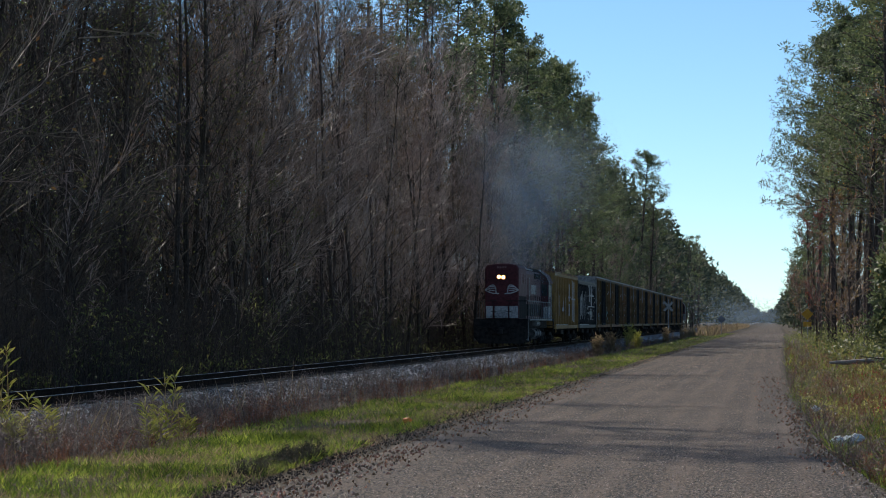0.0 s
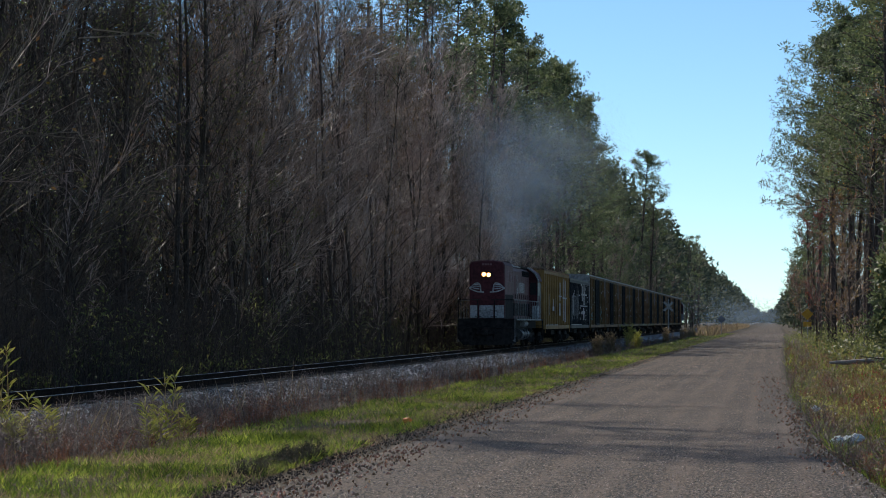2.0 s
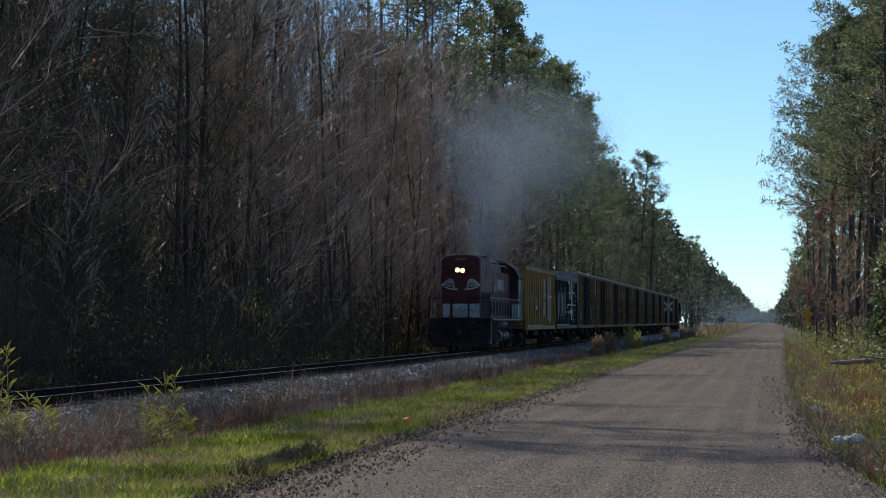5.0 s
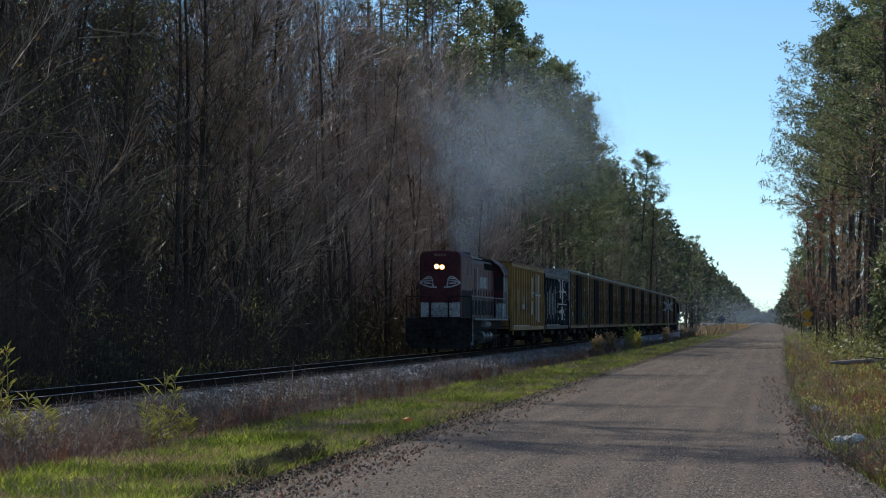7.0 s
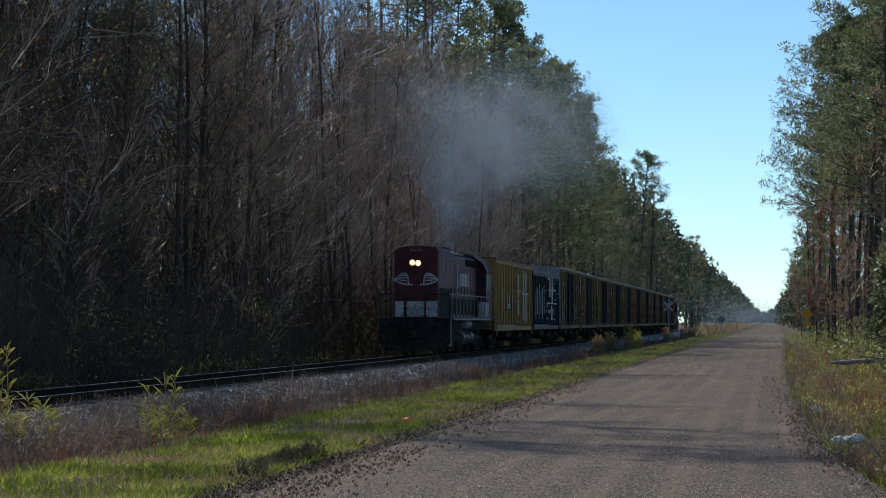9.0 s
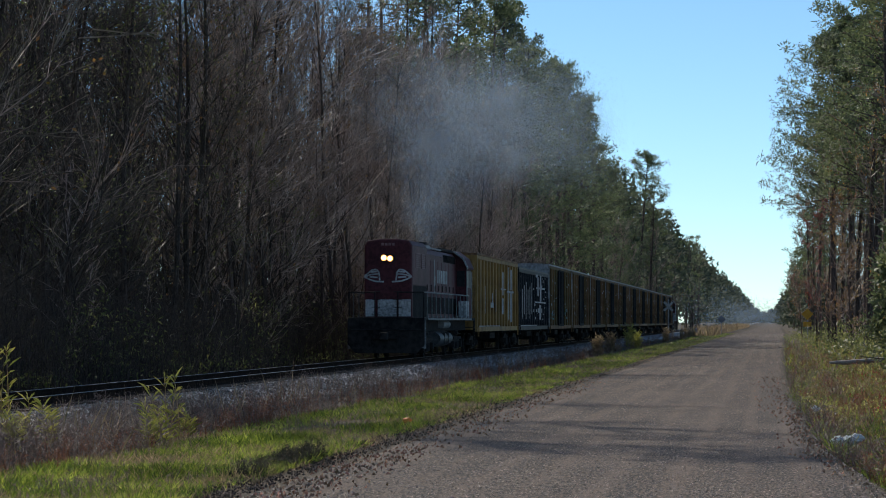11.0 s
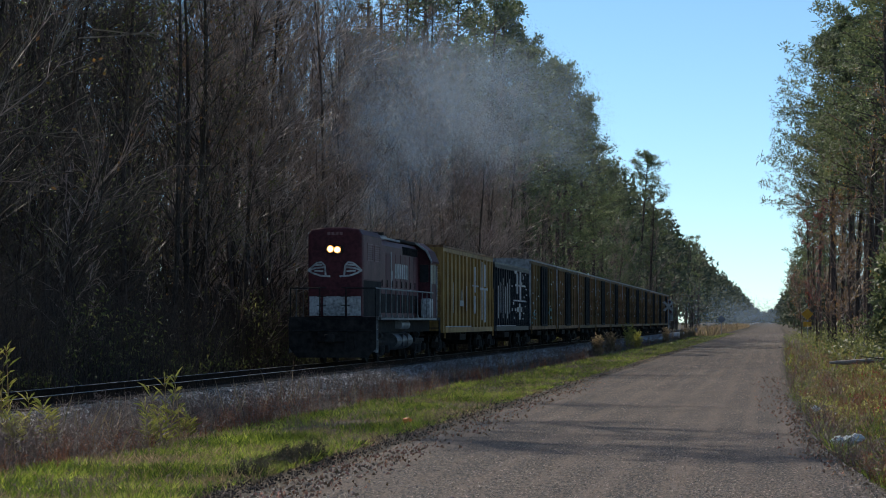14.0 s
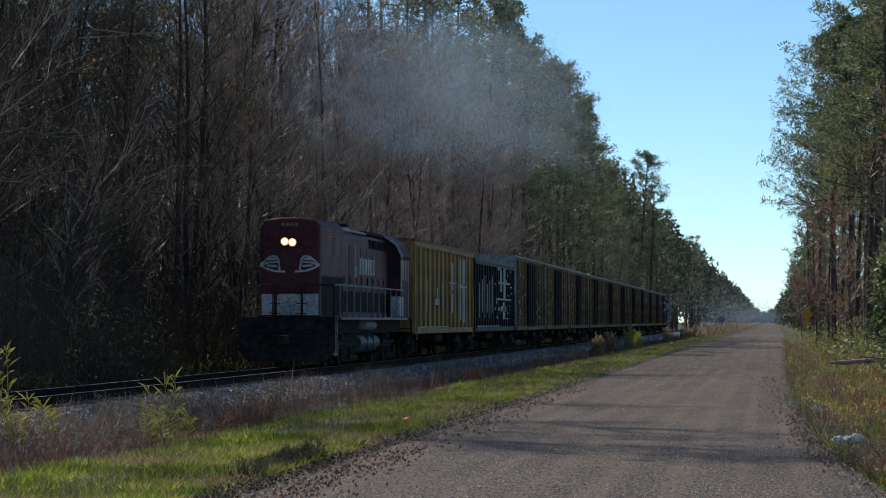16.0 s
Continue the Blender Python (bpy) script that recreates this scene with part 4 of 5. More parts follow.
    for seed, x, y, h in ((711, 5.1, 104, 6.6), (712, 6.2, 126, 5.5), (713, 6.6, 150, 6.0)):
        t, c = pine_tree(seed, h, 2 if y < 100 else 1, 0.08, 0.22)
        ob = plant_thing("young_pine", [("trunk", t, M_PINEBARK), ("crown", c, M_NEEDLE)], "young dark green pine on the grassy verge", "tree", "young pines on the verge")
        ob.matrix_basis = pose(x, y, ground_height(x))
    for i, ob in enumerate(front + dark + mid + young + fine):
        x, y = -31.5 - 1.3 * (i % 4), 112.0 + 4.6 * i
        ob.matrix_basis = pose(x, y, ground_height(x))
    for i, ob in enumerate(pines + distant):
        ob.matrix_basis = pose(-32 - 2 * i, 232 + 11 * i, ground_height(-33))
    for i, ob in enumerate(roadside):
        ob.matrix_basis = pose(13.5 + 2.2 * i, 178 + 14 * i, 0)


def stuff(name, t, mat, label, category):
    return tagged(mesh_object(name, t.v, t.f, mat), label, category, kind="stuff")


def make_far_woods():
    rng = random.Random(31)
    stems, brush = Tubes(), Tubes()
    for _ in range(1000):
        x = -27.5 - 36 * rng.random() ** 1.4
        y = rng.uniform(50, 200)
        h = rng.uniform(14, 24)
        axis = crooked(rng, Vector((x, y, -0.3)), Vector((rng.gauss(0, .06), rng.gauss(0, .06), 1)), h, 3, 0.05, 0.03)
        r = rng.uniform(0.05, 0.14)
        stems.tube(axis, [r, r * .8, r * .5, r * .1], 3)
        for k in range(44):
            s = axis[0].lerp(axis[3], rng.uniform(0.12, 1))
            d = Vector((rng.gauss(0, .8), rng.gauss(0, .8), rng.uniform(0.3, 1.2)))
            stems.spike(s, s + d.normalized() * rng.uniform(1.2, 4.0), 0.022)
    tangle = Tubes()
    for _ in range(30000):
        x = -29 - 32 * rng.random() ** 1.2
        c = Vector((x, rng.uniform(60, 200), 3 + 19 * rng.random()))
        d = Vector((rng.gauss(0, .7), rng.gauss(0, .7), rng.uniform(0.1, 1.2))).normalized()
        tangle.blade(c, c + d * rng.uniform(0.9, 2.4), rng.uniform(0.03, 0.09))
    stuff("twig_tangle", tangle, M_BARK, "dense tangle of twigs deep inside the wood", "woods")
    stuff("deep_wood", stems, M_BARK, "dense leafless stems deep inside the wood", "woods")
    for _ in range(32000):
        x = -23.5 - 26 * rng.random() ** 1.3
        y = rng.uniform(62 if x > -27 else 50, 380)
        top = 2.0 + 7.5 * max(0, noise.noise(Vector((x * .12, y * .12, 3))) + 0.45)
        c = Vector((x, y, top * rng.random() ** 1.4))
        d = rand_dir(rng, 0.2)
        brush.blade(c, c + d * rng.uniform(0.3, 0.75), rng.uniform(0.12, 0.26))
    stuff("undergrowth", brush, M_BRUSH, "tangled undergrowth coloured for the deep shade beneath the leafless trees", "undergrowth")
    edge = Tubes()
    for _ in range(21000):
        y = scatter(rng, 60, 420)
        x = rng.gauss(-20.2, 1.0)
        x = min(x, -18.4)
        top = 0.5 + 3.4 * max(0, noise.noise(Vector((x * .4, y * .22, 8))) + 0.3)
        c = Vector((x, y, top * rng.random()))
        edge.blade(c, c + rand_dir(rng, 0.5) * rng.uniform(0.1, 0.26), rng.uniform(0.035, 0.08))
    stuff("edge_brush", edge, M_SHRUB, "low mixed brush along the wood's edge beyond the track", "brush")
    stalks = Tubes()
    for _ in range(9000):
        y = scatter(rng, 60, 320)
        x = min(rng.gauss(-20.0, 1.1), -18.3)
        s = Vector((x, y, ground_height(x)))
        tip = s + Vector((rng.gauss(0, .35), rng.gauss(0, .35), rng.uniform(0.8, 4.2)))
        stalks.spike(s, tip, 0.010)
        for k in range(2):
            q = s.lerp(tip, rng.uniform(.3, .9))
            stalks.spike(q, q + rand_dir(rng, 0.6) * rng.uniform(.3, .9), 0.007)
    stuff("edge_stems", stalks, M_BARK, "thin bare stems along the wood's edge", "brush")
    far = Tubes()
    for _ in range(52000):
        y = scatter(rng, 420, 3900)
        side = rng.random() < 0.55
        x = -21 - 24 * rng.random() ** 2 if side else 6.0 + 22 * rng.random() ** 2
        h = (24.5 if side else 12) + 7 * noise.noise(Vector((x * .05, y * .03, 5))) + 4 * noise.noise(Vector((x * .3, y * .12, 9)))
        if not side:
            h *= 0.7 + 0.3 * min(1, y / 1500)
        z = h * math.sqrt(rng.random())
        inset = max(0, (z / h - 0.6)) * 4
        c = Vector((x - inset if side else x + inset, y, z))
        size = (0.5 + y * 0.0011)
        far.blade(c, c + rand_dir(rng, 0.3) * size * rng.uniform(0.7, 1.4), size * 0.5)
    for _ in range(11000):
        x = rng.uniform(-110, 90)
        h = 20 + 8 * noise.noise(Vector((x * .06, 1, 2))) - (7 if -14 < x < 1 else 0)
        c = Vector((x, 3850 + rng.uniform(0, 60), h * rng.random() - 1))
        far.blade(c, c + rand_dir(rng, 0.3) * 4, 2.4)
    stuff("far_woods", far, M_FARWOOD, "distant mixed woods lining both sides to the horizon", "woods")


# ---- verges ----
def blades(name, seed, count, xs, ys, height, width, mat, label, lean=0.35, clump=0.0):
    """Many single blades or stalks rooted on the ground in a strip."""
    rng = random.Random(seed)
    t = Tubes()
    while len(t.f) < count * 2:
        y = scatter(rng, *ys)
        x = rng.uniform(*xs) if len(xs) == 2 else rng.gauss(xs[0], xs[2])
        n = noise.noise(Vector((x * 0.7, y * 0.35, seed)))
        if rng.random() > 0.55 + 1.3 * n + clump:
            continue
        far = max(1.0, y / 70)
        h = rng.uniform(*height) * (0.75 + 0.6 * max(0, n + 0.3))
        root = Vector((x + bend(x, y), y, ground_height(x) - 0.01))
        tip = root + Vector((rng.gauss(0, lean), rng.gauss(0, lean), 1)).normalized() * h
        a = rng.uniform(0, math.pi)
        t.blade(root, tip, width * far * rng.uniform(0.6, 1.3), Vector((math.cos(a), math.sin(a), 0)), h * 0.06)
    return stuff(name, t, mat, label, "grass")


def weed_band(name, seed, count, xs, ys, height, mat, label):
    """Dead bushy weeds: upright stems with many fine side twigs and tufted tips."""
    rng = random.Random(seed)
    t = Tubes()
    made = 0
    while made < count:
        y, x = scatter(rng, *ys), rng.uniform(*xs)
        n = noise.noise(Vector((x * 0.6, y * 0.2, seed)))
        if rng.random() > 0.45 + 1.4 * n:
            continue
        made += 1
        far = max(1.0, y / 75)
        h = rng.uniform(*height) * (0.8 + 0.7 * max(0, n))
        root = Vector((x + bend(x, y), y, ground_height(x) - 0.02))
        tip = root + Vector((rng.gauss(0, .18), rng.gauss(0, .18), 1)) * h
        t.spike(root, tip, 0.005 * far)
        for _ in range(13):
            q = root.lerp(tip, rng.uniform(0.15, 1))
            d = Vector((rng.gauss(0, 1), rng.gauss(0, 1), rng.uniform(0.2, 1.6))).normalized() * h * rng.uniform(0.15, 0.4)
            t.spike(q, q + d, 0.0032 * far)
            t.blade(q + d * 0.8, q + d + rand_dir(rng) * 0.015, 0.011 * far)
    return stuff(name, t, mat, label, "weeds")


def stones(name, seed, count, xs, ys, size, mat, label, flat=0.7, gate=None):
    """Loose angular stones lying on the ground."""
    rng = random.Random(seed)
    t = Tubes()
    n = 0
    while n < count:
        y = scatter(rng, *ys)
        x = rng.uniform(*xs)
        if gate and not gate(x, y, rng):
            continue
        s = rng.uniform(*size) * max(1, y / 110)
        c = Vector((x + bend(x, y), y, ground_height(x) + 0.03 + s * 0.2))
        base = len(t.v)
        m = Euler((rng.uniform(0, 6), rng.uniform(0, 6), rng.uniform(0, 6))).to_matrix()
        for v in ((1, 0, 0), (-1, 0, 0), (0, 1, 0), (0, -1, 0), (0, 0, flat), (0, 0, -flat)):
            t.v.append(tuple(c + m @ (Vector(v) * s * 0.5 * rng.uniform(0.7, 1.3))))
        for a, b, d in ((0, 2, 4), (2, 1, 4), (1, 3, 4), (3, 0, 4), (2, 0, 5), (1, 2, 5), (3, 1, 5), (0, 3, 5)):
            t.f.append((base + a, base + b, base + d))
        n += 1
    return stuff(name, t, mat, label, "stones")


def flat_leaves(name, seed, count, spots, mat, label):
    """Fallen leaves strewn about spots of (x, y, spread across, spread along)."""
    rng = random.Random(seed)
    t = Tubes()
    for _ in range(count):
        x0, y0, sx, sy = rng.choice(spots)
        x, y = rng.gauss(x0, sx), rng.gauss(y0, sy)
        c = Vector((x + bend(x, y), y, ground_height(x) + 0.07))
        d = Vector((rng.gauss(0, 1), rng.gauss(0, 1), rng.gauss(0, 0.5))).normalized() * rng.uniform(0.03, 0.08)
        t.blade(c, c + d, 0.04, None, 0.02)
    return stuff(name, t, mat, label, "leaves")


def leafy_plant(name, seed, x, y, height, stems, leaf_len, mat, label, category, width=0.03, group=""):
    rng = random.Random(seed)
    st, lv = Tubes(), Tubes()
    for k in range(stems):
        s = Vector((rng.gauss(0, .1 * height), rng.gauss(0, .1 * height), -0.05))
        axis = crooked(rng, s, Vector((rng.gauss(0, .12), rng.gauss(0, .12), 1)), height * rng.uniform(.55, 1.0), 5, 0.08, 0.05)
        st.tube(axis, [.012, .011, .009, .007, .005, .002], 4)
        for j in range(22):
            f = rng.uniform(0.12, 1)
            i = min(int(f * 5), 4)
            c = axis[i].lerp(axis[i + 1], f * 5 - i)
            a = rng.uniform(0, 2 * math.pi)
            L = leaf_len * rng.uniform(0.6, 1.15)
            mid = c + Vector((math.cos(a) * L * .5, math.sin(a) * L * .5, L * rng.uniform(.45, .95)))
            lv.blade(c, mid + Vector((math.cos(a) * L * .35, math.sin(a) * L * .35, -L * rng.uniform(0, .25))), width, Vector((-math.sin(a), math.cos(a), 0)), L * .15)
    ob = plant_thing(name, [("stem", st, M_STRAW), ("leaves", lv, mat)], label, category, group)
    ob.matrix_basis = pose(x, y, ground_height(x))
    return ob


def make_verges():
    blades("grass", 51, 86000, (-9.6, -6.0), (24, 420), (0.04, 0.20), 0.010, M_GRASS, "bright green sunlit grass between road and track", 0.8, 0.08)
    blades("dry_grass", 52, 22000, (-9.9, -5.9), (24, 300), (0.05, 0.22), 0.007, M_STRAW, "pale dry grass among the green", 0.8, -0.05)
    weed_band("dead_weeds", 53, 3000, (-12.0, -9.2), (31, 330), (0.25, 0.62), M_DEADWEED, "fuzzy brown dead weeds along the ballast's foot")
    weed_band("russet_weeds", 54, 900, (-11.2, -9.1), (31, 260), (0.2, 0.5), M_RUSSET, "russet dead weeds along the ballast's foot")
    blades("tall_stalks", 59, 350, (-11.6, -9.3), (38, 330), (0.4, 0.9), 0.008, M_STRAW, "tall thin dead stalks along the ballast's foot", 0.2, -0.1)
    blades("edge_litter", 68, 5000, (-6.3, -5.5), (24, 200), (0.03, 0.10), 0.012, M_FALLEN, "crumbling brown leaf litter on the road's edge", 1.6, 0.2)
    blades("verge_grass", 55, 17000, (1.05, 7.0), (28, 420), (0.10, 0.4), 0.011, M_GRASS, "rough green grass on the road's verge", 0.5, 0.05)
    blades("verge_dry_grass", 56, 22000, (1.6, 7.5), (28, 420), (0.10, 0.36), 0.008, M_STRAW, "dry grass on the road's verge", 0.5, 0.05)
    weed_band("verge_weeds", 57, 2300, (1.1, 5.0), (32, 260), (0.15, 0.45), M_RUSSET, "russet weeds on the road's verge")
    weed_band("verge_stems", 69, 900, (1.0, 2.4), (32, 260), (0.2, 0.5), M_DEADWEED, "brown dead weeds on the road's bank")
    leafy = random.Random(58)
    for name, count, mat, label in (("verge_herbs", 9000, M_CANE, "low yellow-green leafy herbs on the verge"), ("verge_red_leaves", 4500, M_REDLEAF, "low reddish leafy herbs on the verge"), ("verge_green_leaves", 12000, M_SHRUB, "low green leafy herbs on the verge")):
        t = Tubes()
        while len(t.f) < count * 2:
            y = scatter(leafy, 29, 200)
            x = leafy.uniform(1.15, 5.5)
            n = noise.noise(Vector((x * 0.9, y * 0.16, len(name))))
            if n < -0.05 or leafy.random() > 0.3 + 2 * n:
                continue
            c = Vector((x + bend(x, y), y, ground_height(x) + (0.12 + 0.5 * n) * leafy.random()))
            t.blade(c, c + rand_dir(leafy, 0.6) * leafy.uniform(0.04, 0.10), leafy.uniform(0.02, 0.045))
        stuff(name, t, mat, label, "herbs")
    blades("far_verge_weeds", 58, 7000, (-10.5, -7.4), (345, 900), (0.5, 1.5), 0.02, M_STRAW, "tall tan weeds beside the far road", 0.3, 0.3)
    leaf = random.Random(60)
    t = Tubes()
    for _ in range(24000):                            # low leafy brush under the roadside trees
        y = scatter(leaf, 60, 400)
        x = 2.6 + 7 * leaf.random() ** 0.8 + (1.2 if y < 110 else 0)
        top = 0.5 + 2.6 * max(0, noise.noise(Vector((x * .5, y * .2, 6))) + 0.25) * min(1, (x - 2) / 2.5)
        c = Vector((x, y, ground_height(x) + top * leaf.random()))
        t.blade(c, c + rand_dir(leaf, 0.5) * leaf.uniform(0.1, 0.25), leaf.uniform(0.05, 0.1))
    stuff("verge_brush", t, M_SHRUB, "low green brush under the roadside trees", "brush")
    stones("ballast_stones", 61, 12000, (-13.3, -10.8), (36, 260), (0.035, 0.085), M_BALLAST, "loose grey crushed stones of the ballast shoulder")
    rng, t = random.Random(66), Tubes()
    for _ in range(70000):                            # small road stones, each a low three-sided chip
        y = scatter(rng, 25, 420)
        x = rng.uniform(-5.6, 0.95)
        r = 0.006 + 0.018 * rng.random() ** 2.5
        r *= max(1, y / 60)
        a, base = rng.uniform(0, 2), len(t.v)
        z = ground_height(x) + 0.045
        for k in range(3):
            t.v.append((x + bend(x, y) + r * math.cos(a + 2.1 * k), y + r * math.sin(a + 2.1 * k), z))
        t.v.append((x + bend(x, y) + rng.uniform(-.4, .4) * r, y, z + r * rng.uniform(0.2, 0.65)))
        t.f += [(base, base + 1, base + 3), (base + 1, base + 2, base + 3), (base + 2, base, base + 3)]
    stuff("road_chips", t, M_PEBBLE, "fine brown-grey stone chips bedded in the road", "stones")
    stones("road_gravel", 62, 1700, (-5.6, 1.0), (25, 130), (0.012, 0.034), M_GRAVEL, "loose pale gravel on the packed road", 0.7,
           lambda x, y, r: r.random() < 0.25 + 0.75 * min(1, abs(x + 2.3) / 3.2) ** 3)
    stones("soil_clods", 63, 5000, (-6.25, -5.68), (24, 200), (0.01, 0.045), M_DIRT, "dark clods of soil along the road's edge")
    stones("verge_clods", 64, 4500, (0.3, 1.6), (24, 200), (0.008, 0.028), M_PEBBLE, "dark clods of soil along the road's edge")
    flat_leaves("fallen_leaves", 65, 2000, [(-5.1, 29, .25, 2), (-5.2, 36, .25, 2.5), (-5.2, 48, .25, 5), (-5.3, 68, .25, 8), (0.75, 40, .2, 4), (0.8, 52, .2, 6), (0.6, 75, .3, 12), (1.9, 45, .4, 6), (2.2, 60, .4, 8)], M_FALLEN,
                "brown fallen leaves along the road's edges")
    # near-black weeds take the place of the shadow in a grass hollow
    weed_band("dead_clump", 67, 420, (-6.5, -6.0), (31.5, 36.5), (0.12, 0.3), M_BRUSH, "dark weeds standing in for a shaded hollow in the grass")
    weed_band("brown_tufts", 70, 1300, (-9.2, -6.1), (26, 260), (0.06, 0.2), M_DEADWEED, "low brown dead tufts among the grass")
    # tall leafy weeds before the track
    for i, (u, z, h, n) in enumerate(((312, 43.0, 1.75, 4), (282, 44.0, 0.75, 3), (14, 41.0, 1.6, 6), (62, 42.0, 0.8, 3), (95, 41.5, 0.75, 3), (330, 45.5, 0.6, 3), (30, 39.0, 0.7, 4), (262, 42.2, 0.65, 3))):
        x = (u - 1360) * z / 4814
        leafy_plant("tall_weed", 80 + i, x, z - 0.12 * abs(x), h, n, 0.24, M_CANE, "tall yellow-green weed with long narrow leaves", "weed", 0.017, "tall weeds before the track")
    for i, (u, z, h) in enumerate(((1115, 190, 1.9), (1128, 196, 1.5), (1060, 150, 1.3), (1082, 165, 1.6), (1210, 290, 1.6), (1180, 240, 1.5))):
        x = (u - 1360) * z / 4814
        leafy_plant("bush", 100 + i, x, z - 0.12 * abs(x), h, 14, 0.3, M_CANE if i in (0, 1) else M_STRAW, "small bush of sunlit leaves beside the track" if i in (0, 1) else "tan bush of dead leaves beside the track", "bush", 0.06, "bushes beside the track")


# ---- small things ----
def make_signs():
    x, y = -9.9, 270.0
    sign = empty("crossing_sign", pose(x, y, ground_height(x)), "white crossbuck railway crossing sign on a post", "sign")
    bm = bmesh.new()
    box(bm, (-.06, -.06, -.2), (.06, .06, 4.2), 0.01)
    part("post", bm, M_GREY, sign)
    for a in (45, -45):
        bm = bmesh.new()
        box(bm, (-.62, -.02, -.115), (.62, .02, .115), 0.004)
        bmesh.ops.transform(bm, verts=bm.verts[:], matrix=Matrix.Translation((0, -.08 if a > 0 else -.125, 3.5)) @ Matrix.Rotation(radians(a), 4, "Y"))
        part("board", bm, M_WHITE, sign, "white crossbuck board")
    x, y = 4.05, 286.0
    sign = empty("warning_sign", pose(x, y, ground_height(x)), "yellow diamond warning sign with a plate below", "sign")
    bm = bmesh.new()
    box(bm, (-.04, -.03, -.2), (.04, .03, 3.4), 0.008)
    part("post", bm, M_GREY, sign)
    bm = bmesh.new()
    prism(bm, [(-.62, 2.65), (0, 2.03), (.62, 2.65), (0, 3.27)], "y", -.05, -.035)
    part("diamond_plate", bm, M_SIGN, sign)
    bm = bmesh.new()
    box(bm, (-.42, -.05, 1.35), (.42, -.035, 1.85), 0.005)
    part("lower_plate", bm, M_SIGN, sign)
    x, y = -6.7, 390.0
    sign = empty("road_sign", pose(x, y, ground_height(x)), "grey back of a diamond road sign on a post", "sign")
    bm = bmesh.new()
    box(bm, (-.04, -.03, -.2), (.04, .03, 2.9), 0.008)
    part("post", bm, M_GREY, sign)
    bm = bmesh.new()
    prism(bm, [(-.6, 2.2), (0, 1.6), (.6, 2.2), (0, 2.8)], "y", .035, .05)
    part("plate", bm, M_GREY, sign)
    bm = bmesh.new()
    box(bm, (-.16, -.12, -.1), (.16, .12, 1.1), 0.05)
    ob = part("marker_post", bm, M_WHITE, None, "short white marker post beside the track")
    ob.matrix_basis = pose(-9.2, 348, ground_height(-9.2))
    tagged(ob, category="post")
    bm = bmesh.new()
    for k in range(3):
        a = k * 2 * math.pi / 3
        rod(bm, (.6 * math.cos(a), .6 * math.sin(a), 0), (.35 * math.cos(a), .35 * math.sin(a), 75), 0.12, 4)
    for k in range(36):
        for j in range(3):
            a, b = j * 2 * math.pi / 3, (j + 1) * 2 * math.pi / 3
            rod(bm, (.5 * math.cos(a), .5 * math.sin(a), 2 * k), (.5 * math.cos(b), .5 * math.sin(b), 2 * k + 2), 0.06, 3)
    ob = part("radio_mast", bm, M_GREY, None, "thin grey radio mast rising beyond the distant woods")
    ob.matrix_basis = pose(-68, 2280, 0)
    tagged(ob, category="mast")


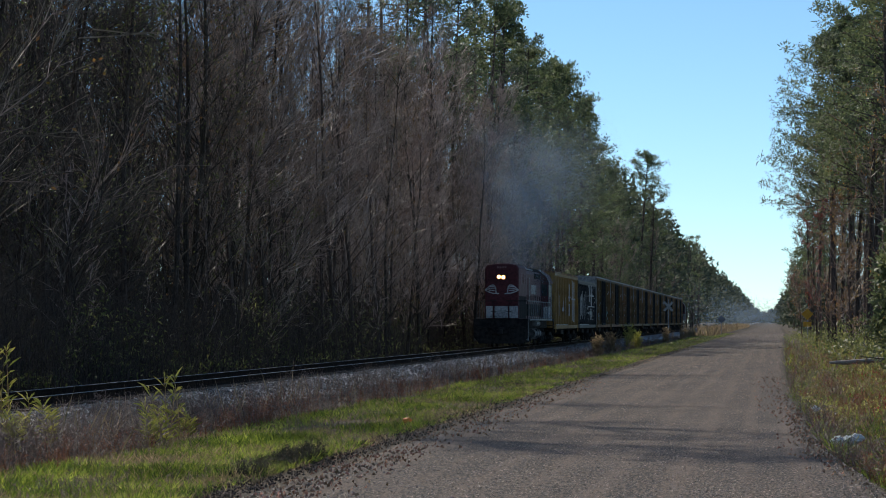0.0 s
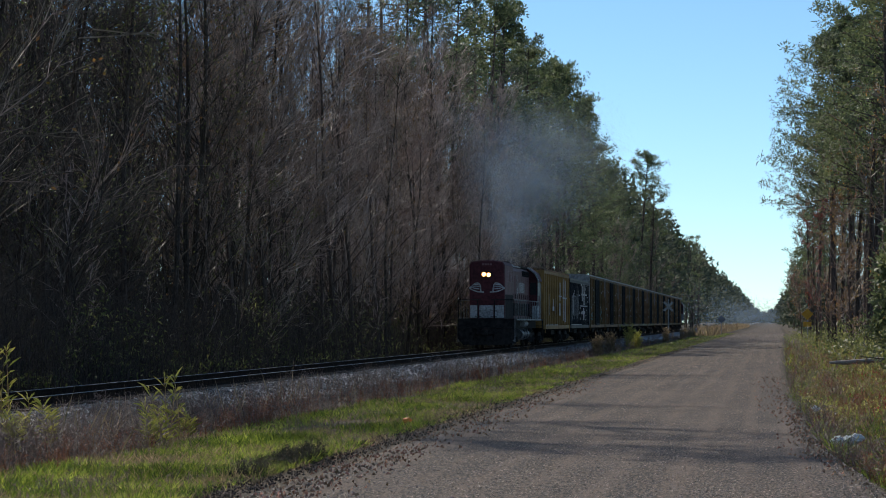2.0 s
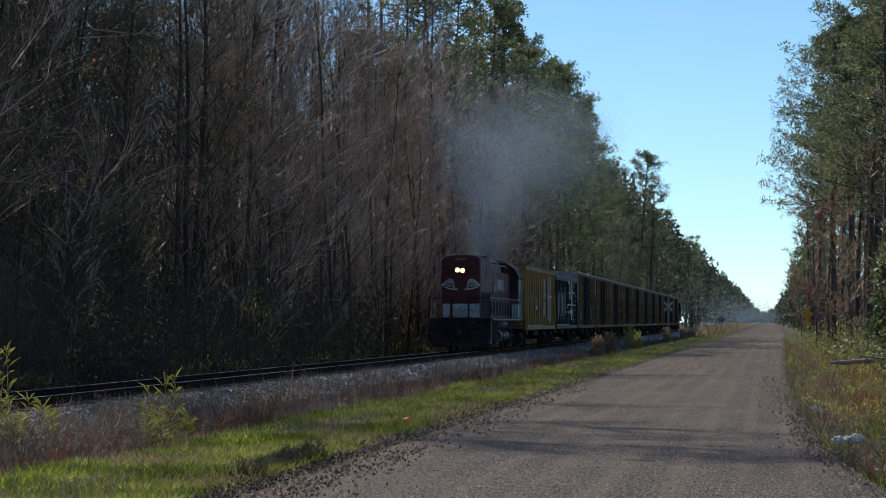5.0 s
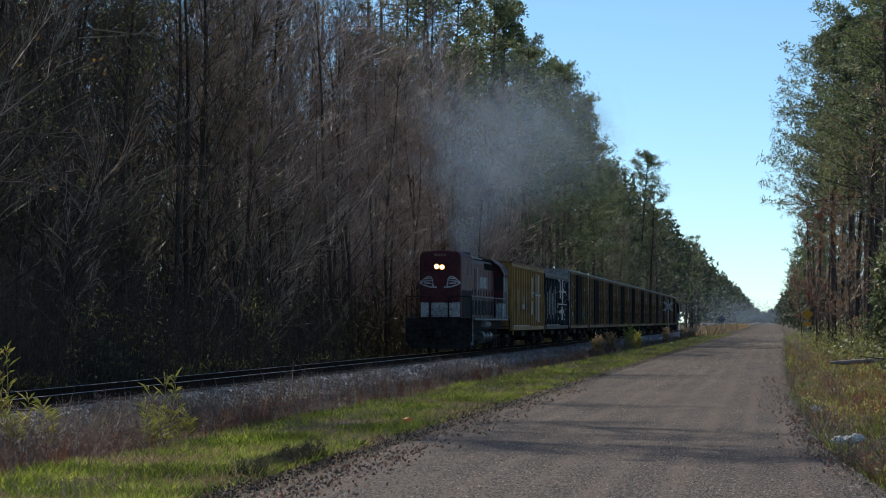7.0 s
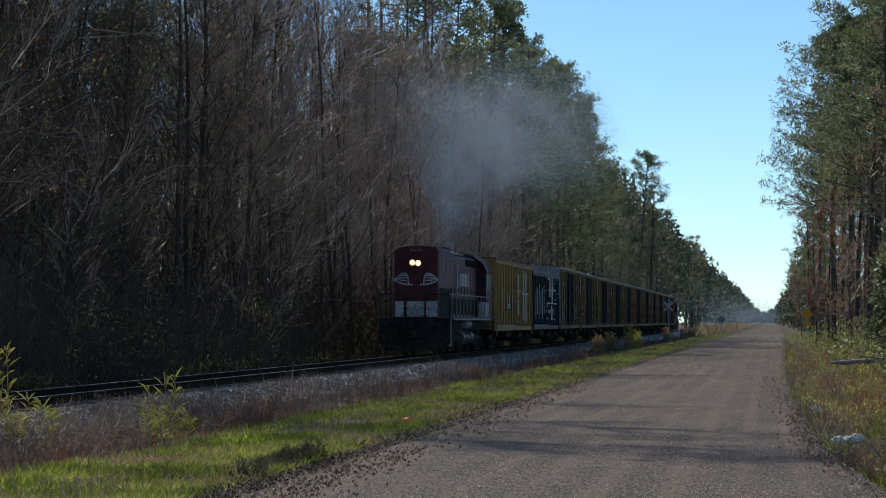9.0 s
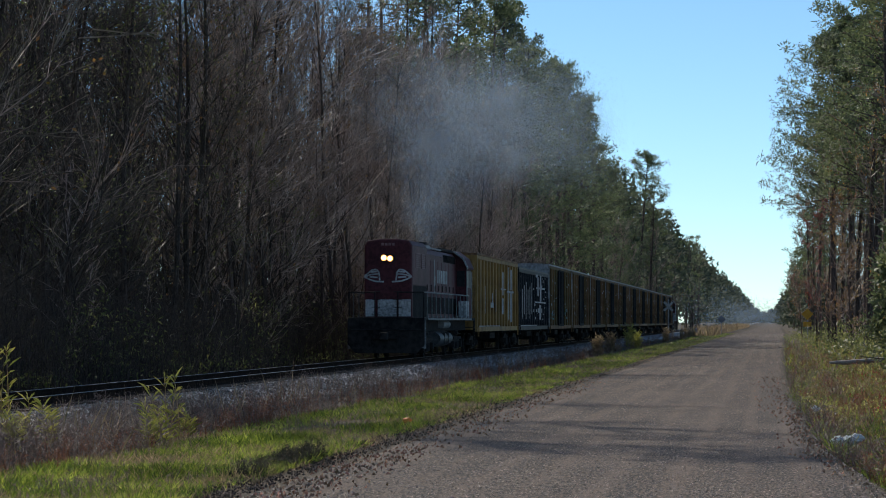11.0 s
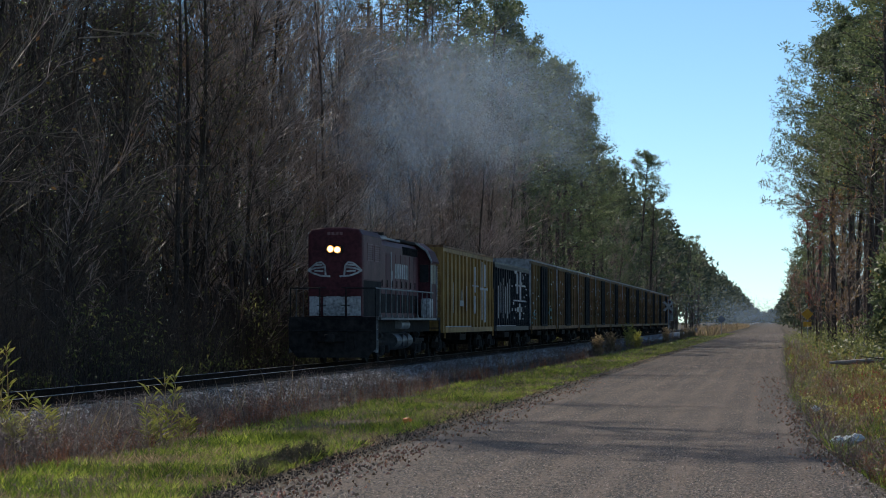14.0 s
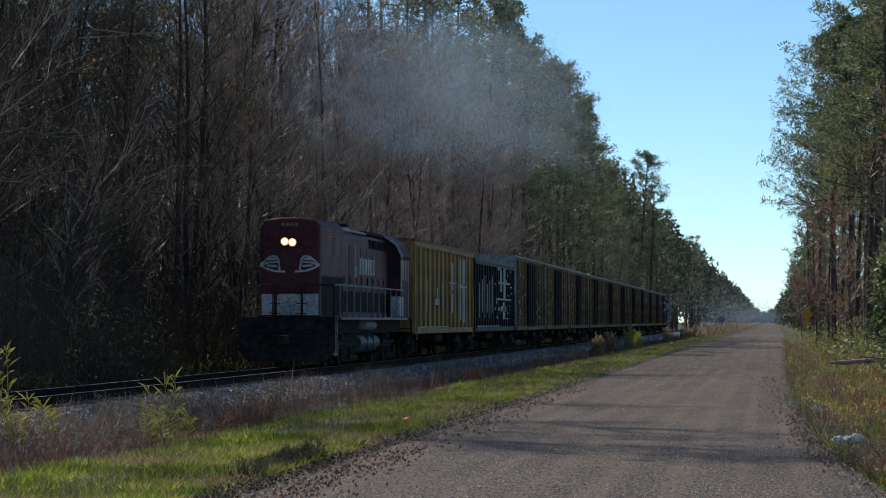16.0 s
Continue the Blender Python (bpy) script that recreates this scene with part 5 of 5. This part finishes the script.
def make_litter():
    rng = random.Random(71)
    bm = bmesh.new()                                  # a crumpled bag: merged soft folds
    for cx, cz, r in ((-.2, .1, .13), (-.08, .08, .14), (.06, .1, .15), (.19, .13, .12), (.27, .17, .08)):
        geo = bmesh.ops.create_icosphere(bm, subdivisions=3, radius=r, matrix=Matrix.Translation((cx, rng.uniform(-.05, .05), cz)) @ Matrix.Diagonal((1.2, .9, .75, 1)))
    for v in bm.verts:
        v.co += v.normal * (noise.noise(v.co * 11) * 0.045 + noise.noise(v.co * 27) * 0.02)
    ob = part("plastic_bag", bm, M_PLASTIC, None, "crumpled white plastic bag lying in the grass", True)
    ob.matrix_basis = pose(1.2, 42.3, ground_height(1.2) + 0.16, 0, 0, 8) @ Matrix.Diagonal((0.72, 0.7, 0.7, 1))
    tagged(ob, category="litter")
    for x, y, s, mat, label in ((1.0, 59, .5, M_PLASTIC, "small scrap of white plastic on the verge"), (-6.55, 49, .55, M_ORANGE, "small scrap of orange plastic in the grass")):
        bm = bmesh.new()
        bmesh.ops.create_icosphere(bm, subdivisions=2, radius=.16, matrix=Matrix.Diagonal((1.1, .7, .8, 1)))
        for v in bm.verts:
            v.co += v.normal * noise.noise(v.co * 14 + Vector((x, 0, 0))) * 0.09
        ob = part("plastic_scrap", bm, mat, None, label)
        ob.matrix_basis = Matrix.Translation((x, y, ground_height(x) + .1)) @ Matrix.Diagonal((s, s, s, 1))
        tagged(ob, category="litter")
    t = Tubes()
    t.tube(crooked(rng, Vector((2.45, 111, .22)), Vector((1, .1, .012)), 3.6, 7, 0.05, 0.0), [.05, .09, .1, .11, .11, .1, .1, .09], 8)
    for k in range(5):
        s = Vector((2.8 + .6 * k, 111.1, .25))
        t.spike(s, s + Vector((rng.uniform(-.3, .3), rng.uniform(-.3, .3), rng.choice((-.5, .4)))), .04)
    ob = mesh_object("fallen_log", t.v, t.f, M_DEADWOOD, None, "weathered grey fallen log lying in the grass")
    tagged(ob, category="log")


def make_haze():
    # blue-grey flecks put in for the fading of distance, not smoke
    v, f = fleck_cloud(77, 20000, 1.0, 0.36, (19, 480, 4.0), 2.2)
    ob = tagged(mesh_object("smoke_haze", v, f, M_SMOKE_HAZE), "aerial haze over the far road, made of pale blue flecks", "smoke", kind="stuff")
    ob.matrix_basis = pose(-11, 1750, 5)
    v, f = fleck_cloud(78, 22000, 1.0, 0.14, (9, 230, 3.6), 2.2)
    ob = tagged(mesh_object("smoke_haze", v, f, M_SMOKE_HAZE), "aerial haze before the far woods, made of pale blue flecks", "smoke", kind="stuff")
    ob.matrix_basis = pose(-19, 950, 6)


make_woods()
make_far_woods()
make_verges()
make_signs()
make_litter()
make_haze()


# ---- movement ----
def motions():
    for ob, y in TRAIN:
        walk(ob, [(0.5 * i, pose(TRACK_X, 149.5 - travel(0.5 * i) + y, RAIL_Z)) for i in range(33)])
    for ob in WHEELS:
        y = ob.location.y
        walk(ob, [(4 * i / 30, pose(0, y, 0.46) @ Matrix.Rotation(travel(4 * i / 30) / 0.46, 4, "X")) for i in range(121)])
    for ob, born, drift, rise, turn in PUFFS:
        times = sorted({0.0, 16.0} | {round(born + d, 2) for d in (-0.05, 0, 0.3, 0.7, 1.3, 2.2, 3.5, 5.5, 8.5, 12.0) if 0 < born + d < 16})
        walk(ob, [(t, puff_pose(born, drift, rise, turn, t)) for t in times])


motions()
